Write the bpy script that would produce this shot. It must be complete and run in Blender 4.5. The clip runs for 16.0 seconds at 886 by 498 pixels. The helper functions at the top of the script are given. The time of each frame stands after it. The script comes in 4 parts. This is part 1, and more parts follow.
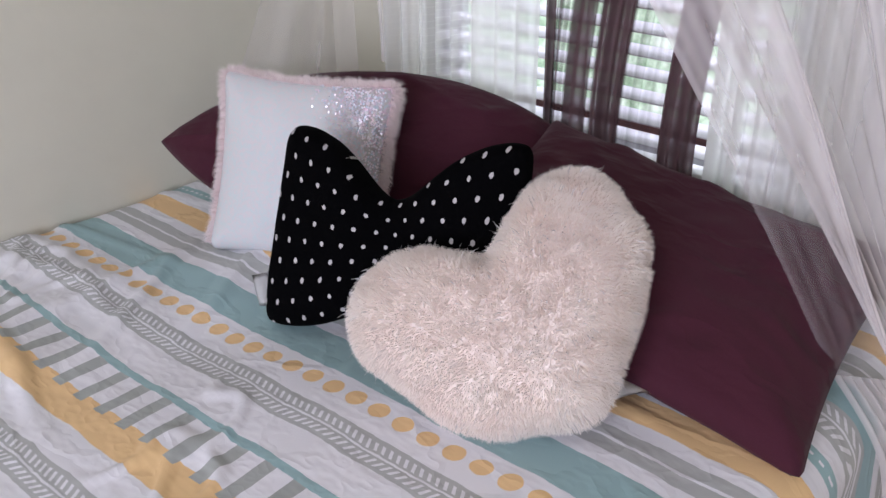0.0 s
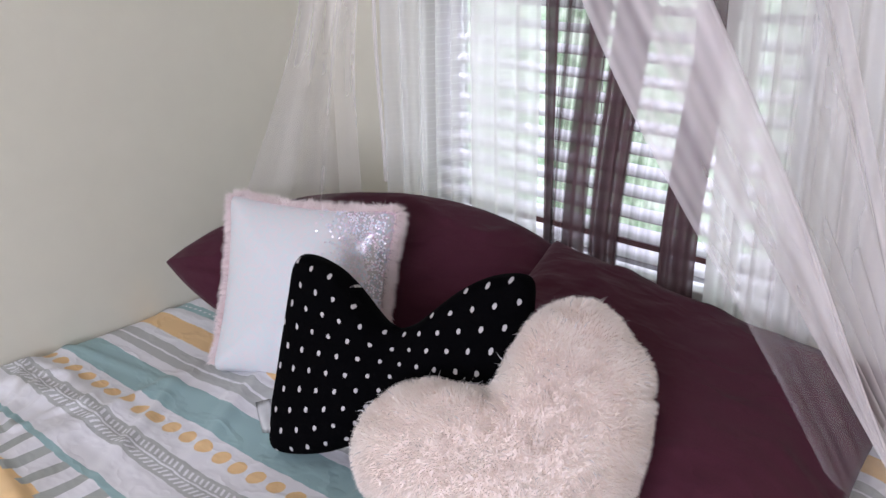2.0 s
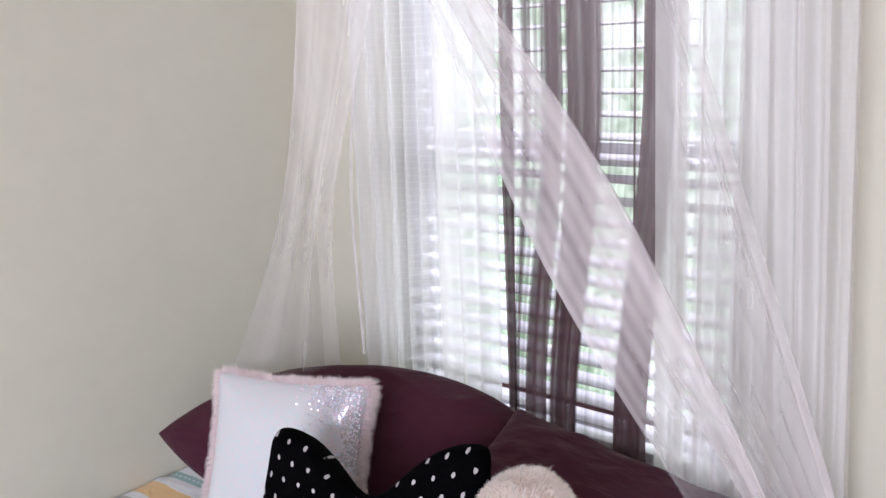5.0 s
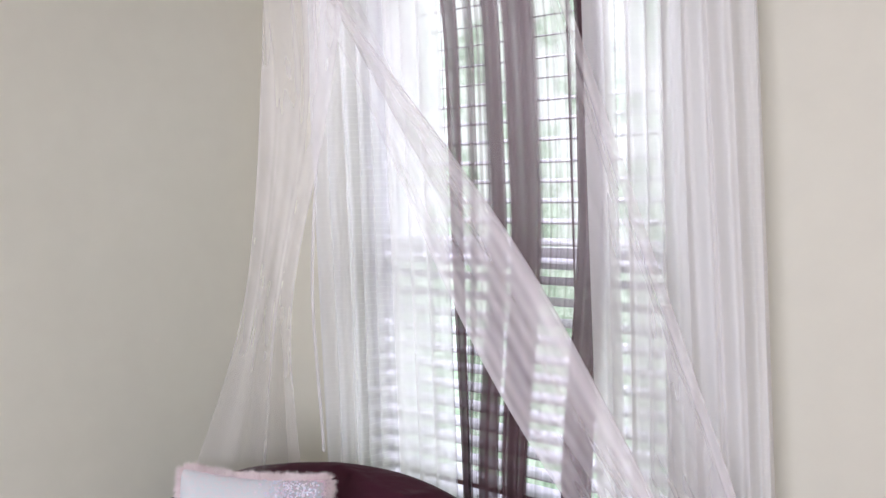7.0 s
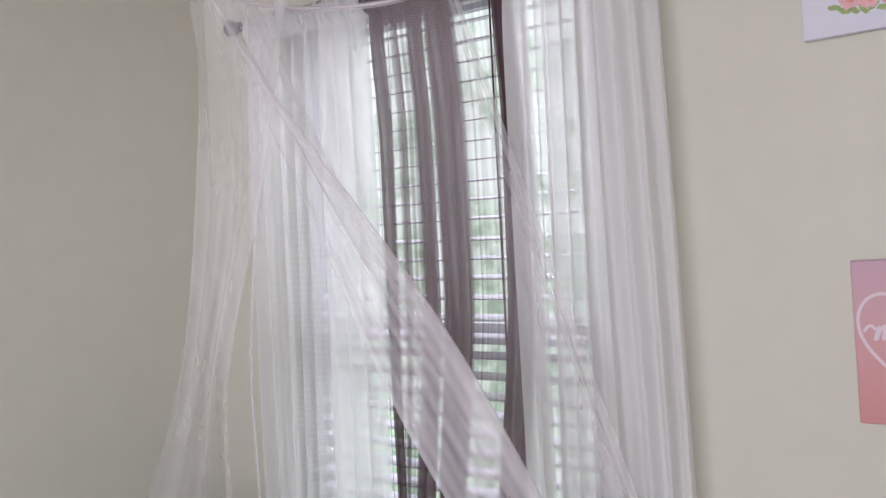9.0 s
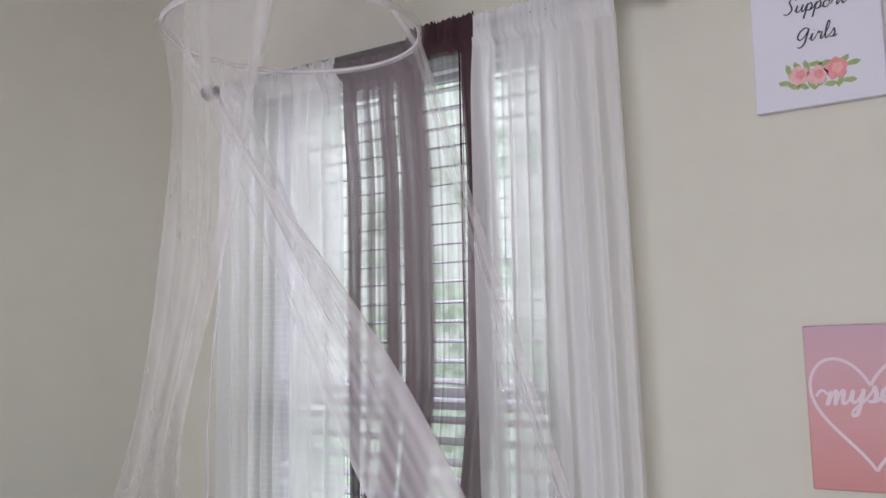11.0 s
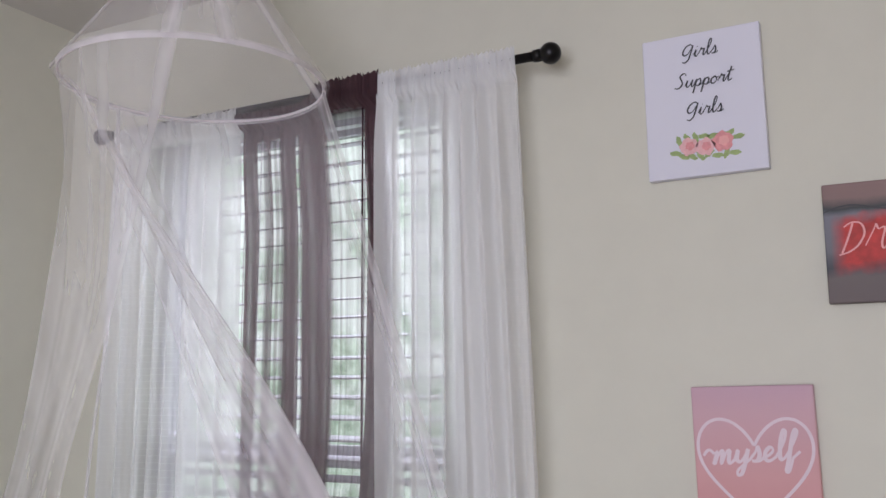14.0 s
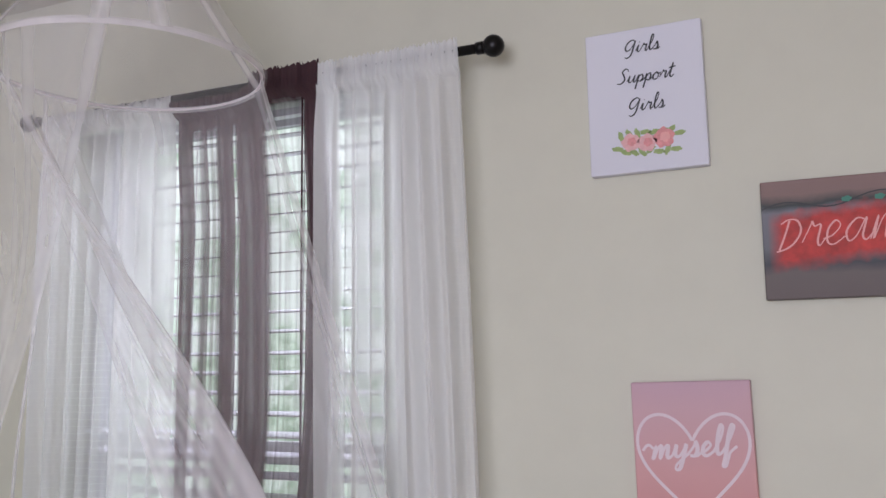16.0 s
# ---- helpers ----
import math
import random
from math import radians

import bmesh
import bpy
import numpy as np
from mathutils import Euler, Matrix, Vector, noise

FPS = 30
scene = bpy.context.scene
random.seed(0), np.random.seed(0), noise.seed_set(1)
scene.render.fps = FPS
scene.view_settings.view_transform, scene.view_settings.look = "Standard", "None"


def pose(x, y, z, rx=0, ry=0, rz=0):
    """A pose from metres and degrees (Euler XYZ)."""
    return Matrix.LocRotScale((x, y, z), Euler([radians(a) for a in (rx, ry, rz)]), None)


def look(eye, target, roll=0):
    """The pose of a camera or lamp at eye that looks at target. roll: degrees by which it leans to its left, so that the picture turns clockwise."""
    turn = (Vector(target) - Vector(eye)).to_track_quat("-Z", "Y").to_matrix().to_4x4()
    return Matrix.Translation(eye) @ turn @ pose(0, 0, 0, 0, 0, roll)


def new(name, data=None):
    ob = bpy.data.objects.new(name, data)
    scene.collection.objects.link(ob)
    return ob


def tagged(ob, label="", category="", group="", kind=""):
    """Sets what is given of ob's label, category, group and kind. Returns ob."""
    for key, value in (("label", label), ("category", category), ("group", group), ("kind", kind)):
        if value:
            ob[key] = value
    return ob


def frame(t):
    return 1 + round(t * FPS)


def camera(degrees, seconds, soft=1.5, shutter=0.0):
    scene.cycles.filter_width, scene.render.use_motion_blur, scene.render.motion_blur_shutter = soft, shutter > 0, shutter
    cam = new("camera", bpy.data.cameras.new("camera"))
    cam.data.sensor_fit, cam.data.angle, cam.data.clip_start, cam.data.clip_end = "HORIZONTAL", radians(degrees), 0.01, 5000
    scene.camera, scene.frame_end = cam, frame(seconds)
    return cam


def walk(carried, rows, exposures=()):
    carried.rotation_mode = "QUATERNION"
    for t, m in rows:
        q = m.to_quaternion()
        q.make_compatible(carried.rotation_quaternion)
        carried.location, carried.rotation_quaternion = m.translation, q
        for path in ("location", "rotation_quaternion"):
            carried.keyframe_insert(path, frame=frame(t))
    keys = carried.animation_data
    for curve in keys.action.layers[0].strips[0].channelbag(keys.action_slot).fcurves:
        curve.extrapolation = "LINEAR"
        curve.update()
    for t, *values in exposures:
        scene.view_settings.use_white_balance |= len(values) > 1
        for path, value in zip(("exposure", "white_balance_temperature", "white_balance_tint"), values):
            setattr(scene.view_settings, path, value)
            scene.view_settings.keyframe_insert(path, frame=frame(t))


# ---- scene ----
cam = camera(52.6, 16.0)
PATH = [
    (0, (1.693, -1.52, 1.354), (0.519, -0.185, 0.438), -0.7),
    (0.5, (1.684, -1.513, 1.363), (0.499, -0.161, 0.488), -0.4),
    (1, (1.675, -1.51, 1.38), (0.483, -0.137, 0.545), -0.3),
    (1.5, (1.674, -1.508, 1.4), (0.464, -0.122, 0.614), -0.8),
    (2, (1.678, -1.511, 1.418), (0.455, -0.113, 0.677), -1.1),
    (2.5, (1.69, -1.517, 1.44), (0.459, -0.099, 0.75), -1.0),
    (3, (1.705, -1.527, 1.457), (0.475, -0.082, 0.824), -0.9),
    (3.5, (1.721, -1.54, 1.473), (0.485, -0.08, 0.891), -0.9),
    (4, (1.749, -1.556, 1.486), (0.5, -0.082, 0.968), -1.3),
    (6.5, (1.93, -1.607, 1.541), (0.637, -0.105, 1.274), -2.2),
    (7, (1.949, -1.634, 1.513), (0.682, -0.097, 1.331), -2.1),
    (7.5, (1.957, -1.69, 1.498), (0.745, -0.104, 1.378), -1.8),
    (8, (1.981, -1.676, 1.487), (0.781, -0.077, 1.416), -1.8),
    (8.5, (2.015, -1.643, 1.486), (0.803, -0.052, 1.454), -2.1),
    (9, (2.024, -1.639, 1.512), (0.827, -0.036, 1.499), -2.6),
    (11.5, (2.052, -1.643, 1.433), (0.945, 0.005, 1.675), -0.2),
    (12, (2.048, -1.647, 1.44), (0.983, 0.024, 1.715), -0.1),
    (12.5, (2.046, -1.641, 1.441), (1.012, 0.046, 1.735), -0.1),
    (13, (2.038, -1.659, 1.47), (1.047, 0.057, 1.741), -0.3),
    (13.5, (2.041, -1.653, 1.448), (1.078, 0.074, 1.748), -0.0),
    (14, (2.038, -1.65, 1.452), (1.11, 0.095, 1.757), -0.2),
    (14.5, (2.035, -1.649, 1.45), (1.136, 0.113, 1.752), -0.4),
    (15, (2.032, -1.644, 1.455), (1.166, 0.135, 1.75), -0.2),
    (15.5, (2.033, -1.635, 1.46), (1.188, 0.155, 1.744), -0.4),
    (16, (2.03, -1.631, 1.47), (1.216, 0.175, 1.745), -0.5),
]
walk(cam, [(t, look(eye, target, roll)) for t, eye, target, roll in PATH], exposures=((0, 0.46, 6400, 14.5), (3.5, 0.69, 6420, 15), (7.0, 0.65, 6480, 14), (9.0, 0.24, 6480, 13), (11.5, 0.11, 6400, 12), (16.0, 0.11, 6370, 12)))

# ---- light ----
world = bpy.data.worlds.new("daylight")
scene.world = world
world.use_nodes = True
wn = world.node_tree
sky = wn.nodes.new("ShaderNodeTexSky")
sky.sky_type = "NISHITA"
sky.sun_disc = False
sky.sun_elevation, sky.sun_rotation = radians(48), radians(200)
wn.links.new(sky.outputs["Color"], wn.nodes["Background"].inputs["Color"])
wn.nodes["Background"].inputs["Strength"].default_value = 0.12


def area_light(name, m, sx, sy, watts, colour):
    data = bpy.data.lights.new(name, "AREA")
    data.shape, data.size, data.size_y, data.energy, data.color = "RECTANGLE", sx, sy, watts, colour
    ob = new(name, data)
    ob.matrix_world = m
    return ob


# fill lamp added in the unseen back wall; sky light for the bed window
area_light("fill_back", look((2.0, -3.66, 1.5), (0.8, 0, 1.25)), 1.5, 1.3, 50, (0.87, 0.88, 1.05))
area_light("daylight_bed_window", look((0.74, 1.25, 2.85), (0.74, 0.1, 1.25)), 1.7, 0.7, 26, (0.91, 0.89, 1.08))


# ---- helpers of this scene ----
def part(name, bm, material, parent=None, label="", smooth=False):
    me = bpy.data.meshes.new(name)
    bm.to_mesh(me)
    bm.free()
    if smooth:
        for p in me.polygons:
            p.use_smooth = True
    if material:
        me.materials.append(material)
    ob = new(name, me)
    if parent:
        ob.parent = parent
    if label:
        ob["label"] = label
    return ob


def empty(name, m=None):
    ob = new(name)
    if m is not None:
        ob.matrix_world = m
    return ob


def box(bm, x0, x1, y0, y1, z0, z1, bevel=0.0):
    m = Matrix.LocRotScale(((x0 + x1) / 2, (y0 + y1) / 2, (z0 + z1) / 2), None, (x1 - x0, y1 - y0, z1 - z0))
    vs = bmesh.ops.create_cube(bm, size=1.0, matrix=m)["verts"]
    if bevel:
        es = list({e for v in vs for e in v.link_edges})
        bmesh.ops.bevel(bm, geom=es, offset=bevel, segments=2, affect="EDGES", profile=0.5)
    return bm


def tube(bm, a, b, r, sides=12, r2=None):
    a, b = Vector(a), Vector(b)
    d = b - a
    m = Matrix.Translation((a + b) / 2) @ d.to_track_quat("Z", "Y").to_matrix().to_4x4()
    bmesh.ops.create_cone(bm, cap_ends=True, segments=sides, radius1=r, radius2=r if r2 is None else r2, depth=d.length, matrix=m)
    return bm


def ball(bm, p, r, sx=1.0, sy=1.0, sz=1.0, seg=20):
    m = Matrix.LocRotScale(p, None, (r * sx, r * sy, r * sz))
    bmesh.ops.create_uvsphere(bm, u_segments=seg, v_segments=seg // 2, radius=1.0, matrix=m)
    return bm


def sheet(name, nu, nv, place, material, parent=None, layers=None, label="", uvs=True):
    """A cloth of nu by nv cells; place(u, v) gives its points, layers(u, v) how many plies lie there."""
    us, vs = np.linspace(0, 1, nu + 1), np.linspace(0, 1, nv + 1)
    pts = [place(u, v) for v in vs for u in us]
    faces = [(j * (nu + 1) + i, j * (nu + 1) + i + 1, (j + 1) * (nu + 1) + i + 1, (j + 1) * (nu + 1) + i) for j in range(nv) for i in range(nu)]
    me = bpy.data.meshes.new(name)
    me.from_pydata(pts, [], faces)
    for p in me.polygons:
        p.use_smooth = True
    if uvs:
        layer = me.uv_layers.new(name="UVMap")
        for loop in me.loops:
            k = loop.vertex_index
            layer.data[loop.index].uv = (us[k % (nu + 1)], vs[k // (nu + 1)])
    if layers:
        at = me.attributes.new("layers", "FLOAT", "POINT")
        at.data.foreach_set("value", [float(layers(u, v)) for v in vs for u in us])
    me.materials.append(material)
    ob = new(name, me)
    if parent:
        ob.parent = parent
    if label:
        ob["label"] = label
    return ob


def frame_of(centre, across, up):
    """A pose whose x runs across, y up and z out of the face."""
    h = Vector(across).normalized()
    n = h.cross(Vector(up)).normalized()
    u = n.cross(h)
    m = Matrix((h, u, n)).transposed().to_4x4()
    m.translation = Vector(centre)
    return m


# ---- materials ----
class Nodes:
    def __init__(self, name):
        self.mat = bpy.data.materials.new(name)
        self.mat.use_nodes = True
        self.t = self.mat.node_tree
        self.bsdf = self.t.nodes["Principled BSDF"]
        self.out = self.t.nodes["Material Output"]

    def add(self, kind, **kw):
        n = self.t.nodes.new(kind)
        for k, v in kw.items():
            if k in n.inputs:
                n.inputs[k].default_value = v
        return n

    def link(self, a, b):
        self.t.links.new(a, b)

    def put(self, socket, v):
        if isinstance(v, bpy.types.NodeSocket):
            self.link(v, socket)
        else:
            socket.default_value = v

    def math(self, op, a, b=0.0, c=0.0):
        n = self.t.nodes.new("ShaderNodeMath")
        n.operation = op
        for i, v in enumerate((a, b, c)):
            self.put(n.inputs[i], v)
        return n.outputs[0]

    def mix(self, f, a, b):
        n = self.t.nodes.new("ShaderNodeMix")
        n.data_type = "RGBA"
        self.put(n.inputs["Factor"], f)
        for s, v in (("A", a), ("B", b)):
            sock = [i for i in n.inputs if i.name == s and i.type == "RGBA"][0]
            self.put(sock, v if isinstance(v, bpy.types.NodeSocket) else (*v, 1.0) if len(v) == 3 else v)
        return [o for o in n.outputs if o.type == "RGBA"][0]

    def coords(self, kind="Object"):
        return self.t.nodes.new("ShaderNodeTexCoord").outputs[kind]

    def noise(self, scale, detail=4.0, rough=0.55, vec=None, stretch=None):
        n = self.add("ShaderNodeTexNoise", Scale=scale, Detail=detail, Roughness=rough)
        v = vec or self.coords()
        if stretch:
            mp = self.add("ShaderNodeMapping")
            mp.inputs["Scale"].default_value = stretch
            self.link(v, mp.inputs["Vector"])
            v = mp.outputs[0]
        self.link(v, n.inputs["Vector"])
        return n.outputs["Fac"]

    def ramp(self, f, a, b, lo=0.0, hi=1.0):
        n = self.t.nodes.new("ShaderNodeMapRange")
        for s, v in (("Value", f), ("From Min", a), ("From Max", b), ("To Min", lo), ("To Max", hi)):
            self.put(n.inputs[s], v)
        return n.outputs["Result"]

    def bump(self, height, strength=0.3, distance=0.002):
        n = self.add("ShaderNodeBump", Strength=strength, Distance=distance)
        self.link(height, n.inputs["Height"])
        return n.outputs["Normal"]


def plain(name, colour, rough=0.6, metal=0.0, vary=0.08, grain=60.0, bump=0.15, dist=0.001, sheen=0.0, stretch=None, spec=0.5):
    n = Nodes(name)
    big, small = n.noise(3.0), n.noise(grain, stretch=stretch)
    f = n.math("ADD", n.math("MULTIPLY", big, 0.5), n.math("MULTIPLY", small, 0.5))
    dark = tuple(c * (1 - vary) for c in colour)
    light = tuple(min(1, c * (1 + vary)) for c in colour)
    n.link(n.mix(n.ramp(f, 0.3, 0.7), dark, light), n.bsdf.inputs["Base Color"])
    n.bsdf.inputs["Roughness"].default_value = rough
    n.bsdf.inputs["Metallic"].default_value = metal
    n.bsdf.inputs["Sheen Weight"].default_value = sheen
    n.bsdf.inputs["Specular IOR Level"].default_value = spec
    if bump:
        n.link(n.bump(small, bump, dist), n.bsdf.inputs["Normal"])
    return n.mat


def sheer(name, colour, cover, thread=0.0, pitch=0.02, through_light=0.5):
    """Thin open cloth: each ply hides the share `cover` of what lies behind; gathered plies hide more."""
    n = Nodes(name)
    n.t.nodes.remove(n.bsdf)
    at = n.add("ShaderNodeAttribute")
    at.attribute_name = "layers"
    plies = n.math("MULTIPLY", at.outputs["Fac"], n.ramp(n.noise(16.0, 2.0, stretch=(1.6, 1.6, 0.08)), 0.3, 0.7, 0.86, 1.14))
    if thread:
        sep = n.add("ShaderNodeSeparateXYZ")
        n.link(n.coords(), sep.inputs[0])
        row = n.math("FRACT", n.math("DIVIDE", n.math("ADD", sep.outputs["Z"], n.math("MULTIPLY", n.noise(9.0), 0.012)), pitch))
        line = n.math("LESS_THAN", row, 0.16)
        plies = n.math("ADD", plies, n.math("MULTIPLY", line, thread))
    alpha = n.math("SUBTRACT", 1.0, n.math("POWER", 1.0 - cover, plies))
    col = n.mix(n.noise(5.0), tuple(c * 0.95 for c in colour), colour)
    dif, tra, mx = n.add("ShaderNodeBsdfDiffuse"), n.add("ShaderNodeBsdfTranslucent"), n.add("ShaderNodeMixShader")
    n.link(col, dif.inputs["Color"])
    n.link(col, tra.inputs["Color"])
    mx.inputs[0].default_value = through_light
    n.link(dif.outputs[0], mx.inputs[1])
    n.link(tra.outputs[0], mx.inputs[2])
    clear, both = n.add("ShaderNodeBsdfTransparent"), n.add("ShaderNodeMixShader")
    n.link(alpha, both.inputs[0])
    n.link(clear.outputs[0], both.inputs[1])
    n.link(mx.outputs[0], both.inputs[2])
    n.link(both.outputs[0], n.out.inputs["Surface"])
    return n.mat


def wall_paint(name, colour):
    n = Nodes(name)
    f = n.math("ADD", n.math("MULTIPLY", n.noise(1.3, 3.0), 0.6), n.math("MULTIPLY", n.noise(14.0, 5.0), 0.4))
    n.link(n.mix(n.ramp(f, 0.35, 0.65), tuple(c * 0.965 for c in colour), tuple(c * 1.02 for c in colour)), n.bsdf.inputs["Base Color"])
    n.bsdf.inputs["Roughness"].default_value = 0.55
    n.link(n.bump(n.noise(230.0, 2.0), 0.12, 0.0008), n.bsdf.inputs["Normal"])
    return n.mat


M_WALL = wall_paint("cream_wall_paint", (0.676, 0.658, 0.545))
M_CEIL = wall_paint("ceiling_paint", (0.62, 0.59, 0.54))
M_FLOOR = plain("wood_floor", (0.24, 0.15, 0.09), 0.4, vary=0.25, grain=20, stretch=(0.3, 6, 1))
M_WHITE = plain("white_vinyl", (0.78, 0.78, 0.78), 0.35, vary=0.03)
M_SLAT = plain("white_painted_slat", (0.80, 0.78, 0.83), 0.4, vary=0.04, bump=0.05)
M_CORD = plain("white_cord", (0.55, 0.52, 0.55), 0.8)
M_BLACK = plain("black_metal", (0.012, 0.011, 0.011), 0.32, 0.6, vary=0.2, bump=0.02)
M_SILL = plain("red_brown_sill", (0.16, 0.055, 0.05), 0.6, vary=0.2)
M_SHEER_W = sheer("white_sheer_cloth", (0.95, 0.945, 0.93), 0.52, thread=0.08, pitch=0.0155, through_light=0.4)
M_SHEER_M = sheer("maroon_sheer_cloth", (0.100, 0.055, 0.063), 0.36, thread=0.0, through_light=0.35)
M_NET = sheer("pale_pink_net", (0.95, 0.905, 0.91), 0.24, through_light=0.22)
M_HOOP = plain("white_net_band", (0.85, 0.79, 0.80), 0.7)


def cotton(name, colour):
    """Matt woven pillow cotton with soft creases."""
    n = Nodes(name)
    weave = n.noise(420.0, 2.0)
    crease = n.ramp(n.math("ABSOLUTE", n.math("SUBTRACT", n.noise(5.5, 3.0, 0.5, stretch=(1.0, 2.0, 1.0)), 0.5)), 0.0, 0.11, 1.0, 0.0)
    f = n.math("ADD", n.math("MULTIPLY", n.noise(3.0), 0.5), n.math("MULTIPLY", weave, 0.5))
    n.link(n.mix(n.ramp(f, 0.3, 0.7), tuple(c * 0.9 for c in colour), tuple(c * 1.12 for c in colour)), n.bsdf.inputs["Base Color"])
    n.bsdf.inputs["Roughness"].default_value = 0.9
    n.bsdf.inputs["Sheen Weight"].default_value = 0.05
    n.bsdf.inputs["Specular IOR Level"].default_value = 0.2
    n.link(n.bump(n.math("ADD", crease, n.math("MULTIPLY", weave, 0.05)), 0.5, 0.006), n.bsdf.inputs["Normal"])
    return n.mat


M_MAROON = cotton("maroon_cotton", (0.062, 0.0145, 0.026))
M_TAG = plain("white_satin_tag", (0.8, 0.8, 0.78), 0.5)
M_MATT = plain("white_mattress_cloth", (0.7, 0.7, 0.7), 0.9)


def glass(name):
    n = Nodes(name)
    n.bsdf.inputs["Base Color"].default_value = (0.95, 1, 0.98, 1)
    n.bsdf.inputs["Roughness"].default_value = 0.02
    n.bsdf.inputs["Transmission Weight"].default_value = 1.0
    n.bsdf.inputs["IOR"].default_value = 1.02
    return n.mat


M_GLASS = glass("window_glass")


def garden(name):
    """A far, bright garden behind the window."""
    n = Nodes(name)
    n.t.nodes.remove(n.bsdf)
    f = n.noise(2.6, 6.0, 0.62)
    g = n.noise(9.0, 5.0, 0.6)
    leaf = n.mix(n.ramp(g, 0.38, 0.62), (0.30, 0.42, 0.31), (0.72, 0.86, 0.74))
    sep = n.add("ShaderNodeSeparateXYZ")
    n.link(n.coords(), sep.inputs[0])
    high = n.ramp(sep.outputs["Z"], -0.2, 2.6, -0.06, 0.10)
    col = n.mix(n.ramp(n.math("ADD", f, high), 0.49, 0.64), leaf, (0.95, 1.0, 1.0))
    em = n.add("ShaderNodeEmission", Strength=1.1)
    n.link(col, em.inputs["Color"])
    n.link(em.outputs[0], n.out.inputs["Surface"])
    return n.mat


M_GARDEN = garden("bright_garden")


def bedspread(name):
    """White cotton printed with bands along x; places are metres from the window wall."""
    n = Nodes(name)
    sep = n.add("ShaderNodeSeparateXYZ")
    n.link(n.coords(), sep.inputs[0])
    x = sep.outputs["X"]
    wob = n.math("MULTIPLY", n.math("SUBTRACT", n.noise(14.0, 3.0), 0.5), 0.012)
    y = n.math("ADD", n.math("MULTIPLY", sep.outputs["Y"], -1.0), n.math("MULTIPLY", x, 0.018))
    y = n.math("ADD", y, wob)
    fine = n.math("MULTIPLY", n.math("SUBTRACT", n.noise(60.0, 2.0), 0.5), 0.004)
    y = n.math("ADD", y, fine)

    def band(a, b):
        return n.math("MULTIPLY", n.math("GREATER_THAN", y, a), n.math("LESS_THAN", y, b))

    def both(a, b):
        return n.math("MULTIPLY", a, b)

    white, grey, teal, gold = (0.83, 0.835, 0.865), (0.47, 0.49, 0.48), (0.32, 0.49, 0.50), (0.85, 0.585, 0.29)
    col = n.mix(0.0, white, white)
    for at in (-0.782, -0.391, 0.0, 0.782):
        for a, b, c in ((0.565, 0.622, gold), (0.648, 0.670, grey), (0.6755, 0.698, grey), (0.724, 0.797, teal)):
            if 0 < a + at < 2.3:
                col = n.mix(band(a + at, b + at), col, c)
    # dashed teal line
    for a in (0.500, 1.282):
        col = n.mix(band(a, a + 0.028), col, teal)
        dash = n.math("LESS_THAN", n.math("FRACT", n.math("MULTIPLY", x, 62.0)), 0.45)
        col = n.mix(both(band(a + 0.011, a + 0.016), dash), col, white)
    # feather bands
    for a in (0.395, 0.872, 1.176, 1.62):
        b = a + (0.075 if a < 0.5 else 0.053)
        mid, half = (a + b) / 2, (b - a) / 2
        col = n.mix(band(a, b), col, grey)
        side = n.math("ABSOLUTE", n.math("SUBTRACT", y, mid))
        slant = n.math("MULTIPLY", side, 0.55)
        barb = n.math("FRACT", n.math("MULTIPLY", n.math("ADD", n.math("ADD", x, slant), n.math("MULTIPLY", wob, 0.6)), 74.0))
        gap = both(n.math("GREATER_THAN", side, half * 0.2), n.math("LESS_THAN", side, half * 0.72))
        col = n.mix(both(gap, n.math("LESS_THAN", barb, 0.42)), col, white)
        col = n.mix(n.math("LESS_THAN", side, half * 0.07), col, white)
    # ladder with a teal line over gold
    for a in (0.985, 1.80):
        col = n.mix(band(a + 0.082, a + 0.138), col, gold)
        bar = n.math("LESS_THAN", n.math("FRACT", n.math("ADD", n.math("MULTIPLY", n.math("ADD", x, n.math("MULTIPLY", wob, 0.8)), 17.5), 0.2)), 0.42)
        col = n.mix(both(band(a, a + 0.094), bar), col, (0.41, 0.44, 0.42))
        col = n.mix(band(a, a + 0.014), col, teal)
    # row of gold dots
    for row in (0.828, 1.51):
        cell = n.math("MULTIPLY", n.math("SUBTRACT", n.math("FRACT", n.math("MULTIPLY", n.math("SUBTRACT", x, 0.0), 21.7)), 0.5), 1 / 21.7)
        dy = n.math("MULTIPLY", n.math("SUBTRACT", y, row), 1.05)
        r = n.math("SQRT", n.math("ADD", n.math("MULTIPLY", cell, cell), n.math("MULTIPLY", dy, dy)))
        col = n.mix(n.math("LESS_THAN", r, 0.0165), col, gold)
    mottled = n.mix(n.ramp(n.noise(5.0, 4.0), 0.3, 0.7), (0.93, 0.93, 0.93), (1, 1, 1))
    mul = n.t.nodes.new("ShaderNodeMix")
    mul.data_type, mul.blend_type = "RGBA", "MULTIPLY"
    mul.inputs["Factor"].default_value = 1.0
    ins = [i for i in mul.inputs if i.type == "RGBA"]
    n.link(col, ins[0])
    n.link(mottled, ins[1])
    n.link([o for o in mul.outputs if o.type == "RGBA"][0], n.bsdf.inputs["Base Color"])
    n.bsdf.inputs["Roughness"].default_value = 0.8
    n.bsdf.inputs["Sheen Weight"].default_value = 0.1
    crease = n.math("ABSOLUTE", n.math("SUBTRACT", n.noise(7.5, 3.0, 0.5, stretch=(1.0, 1.7, 1.0)), 0.5))
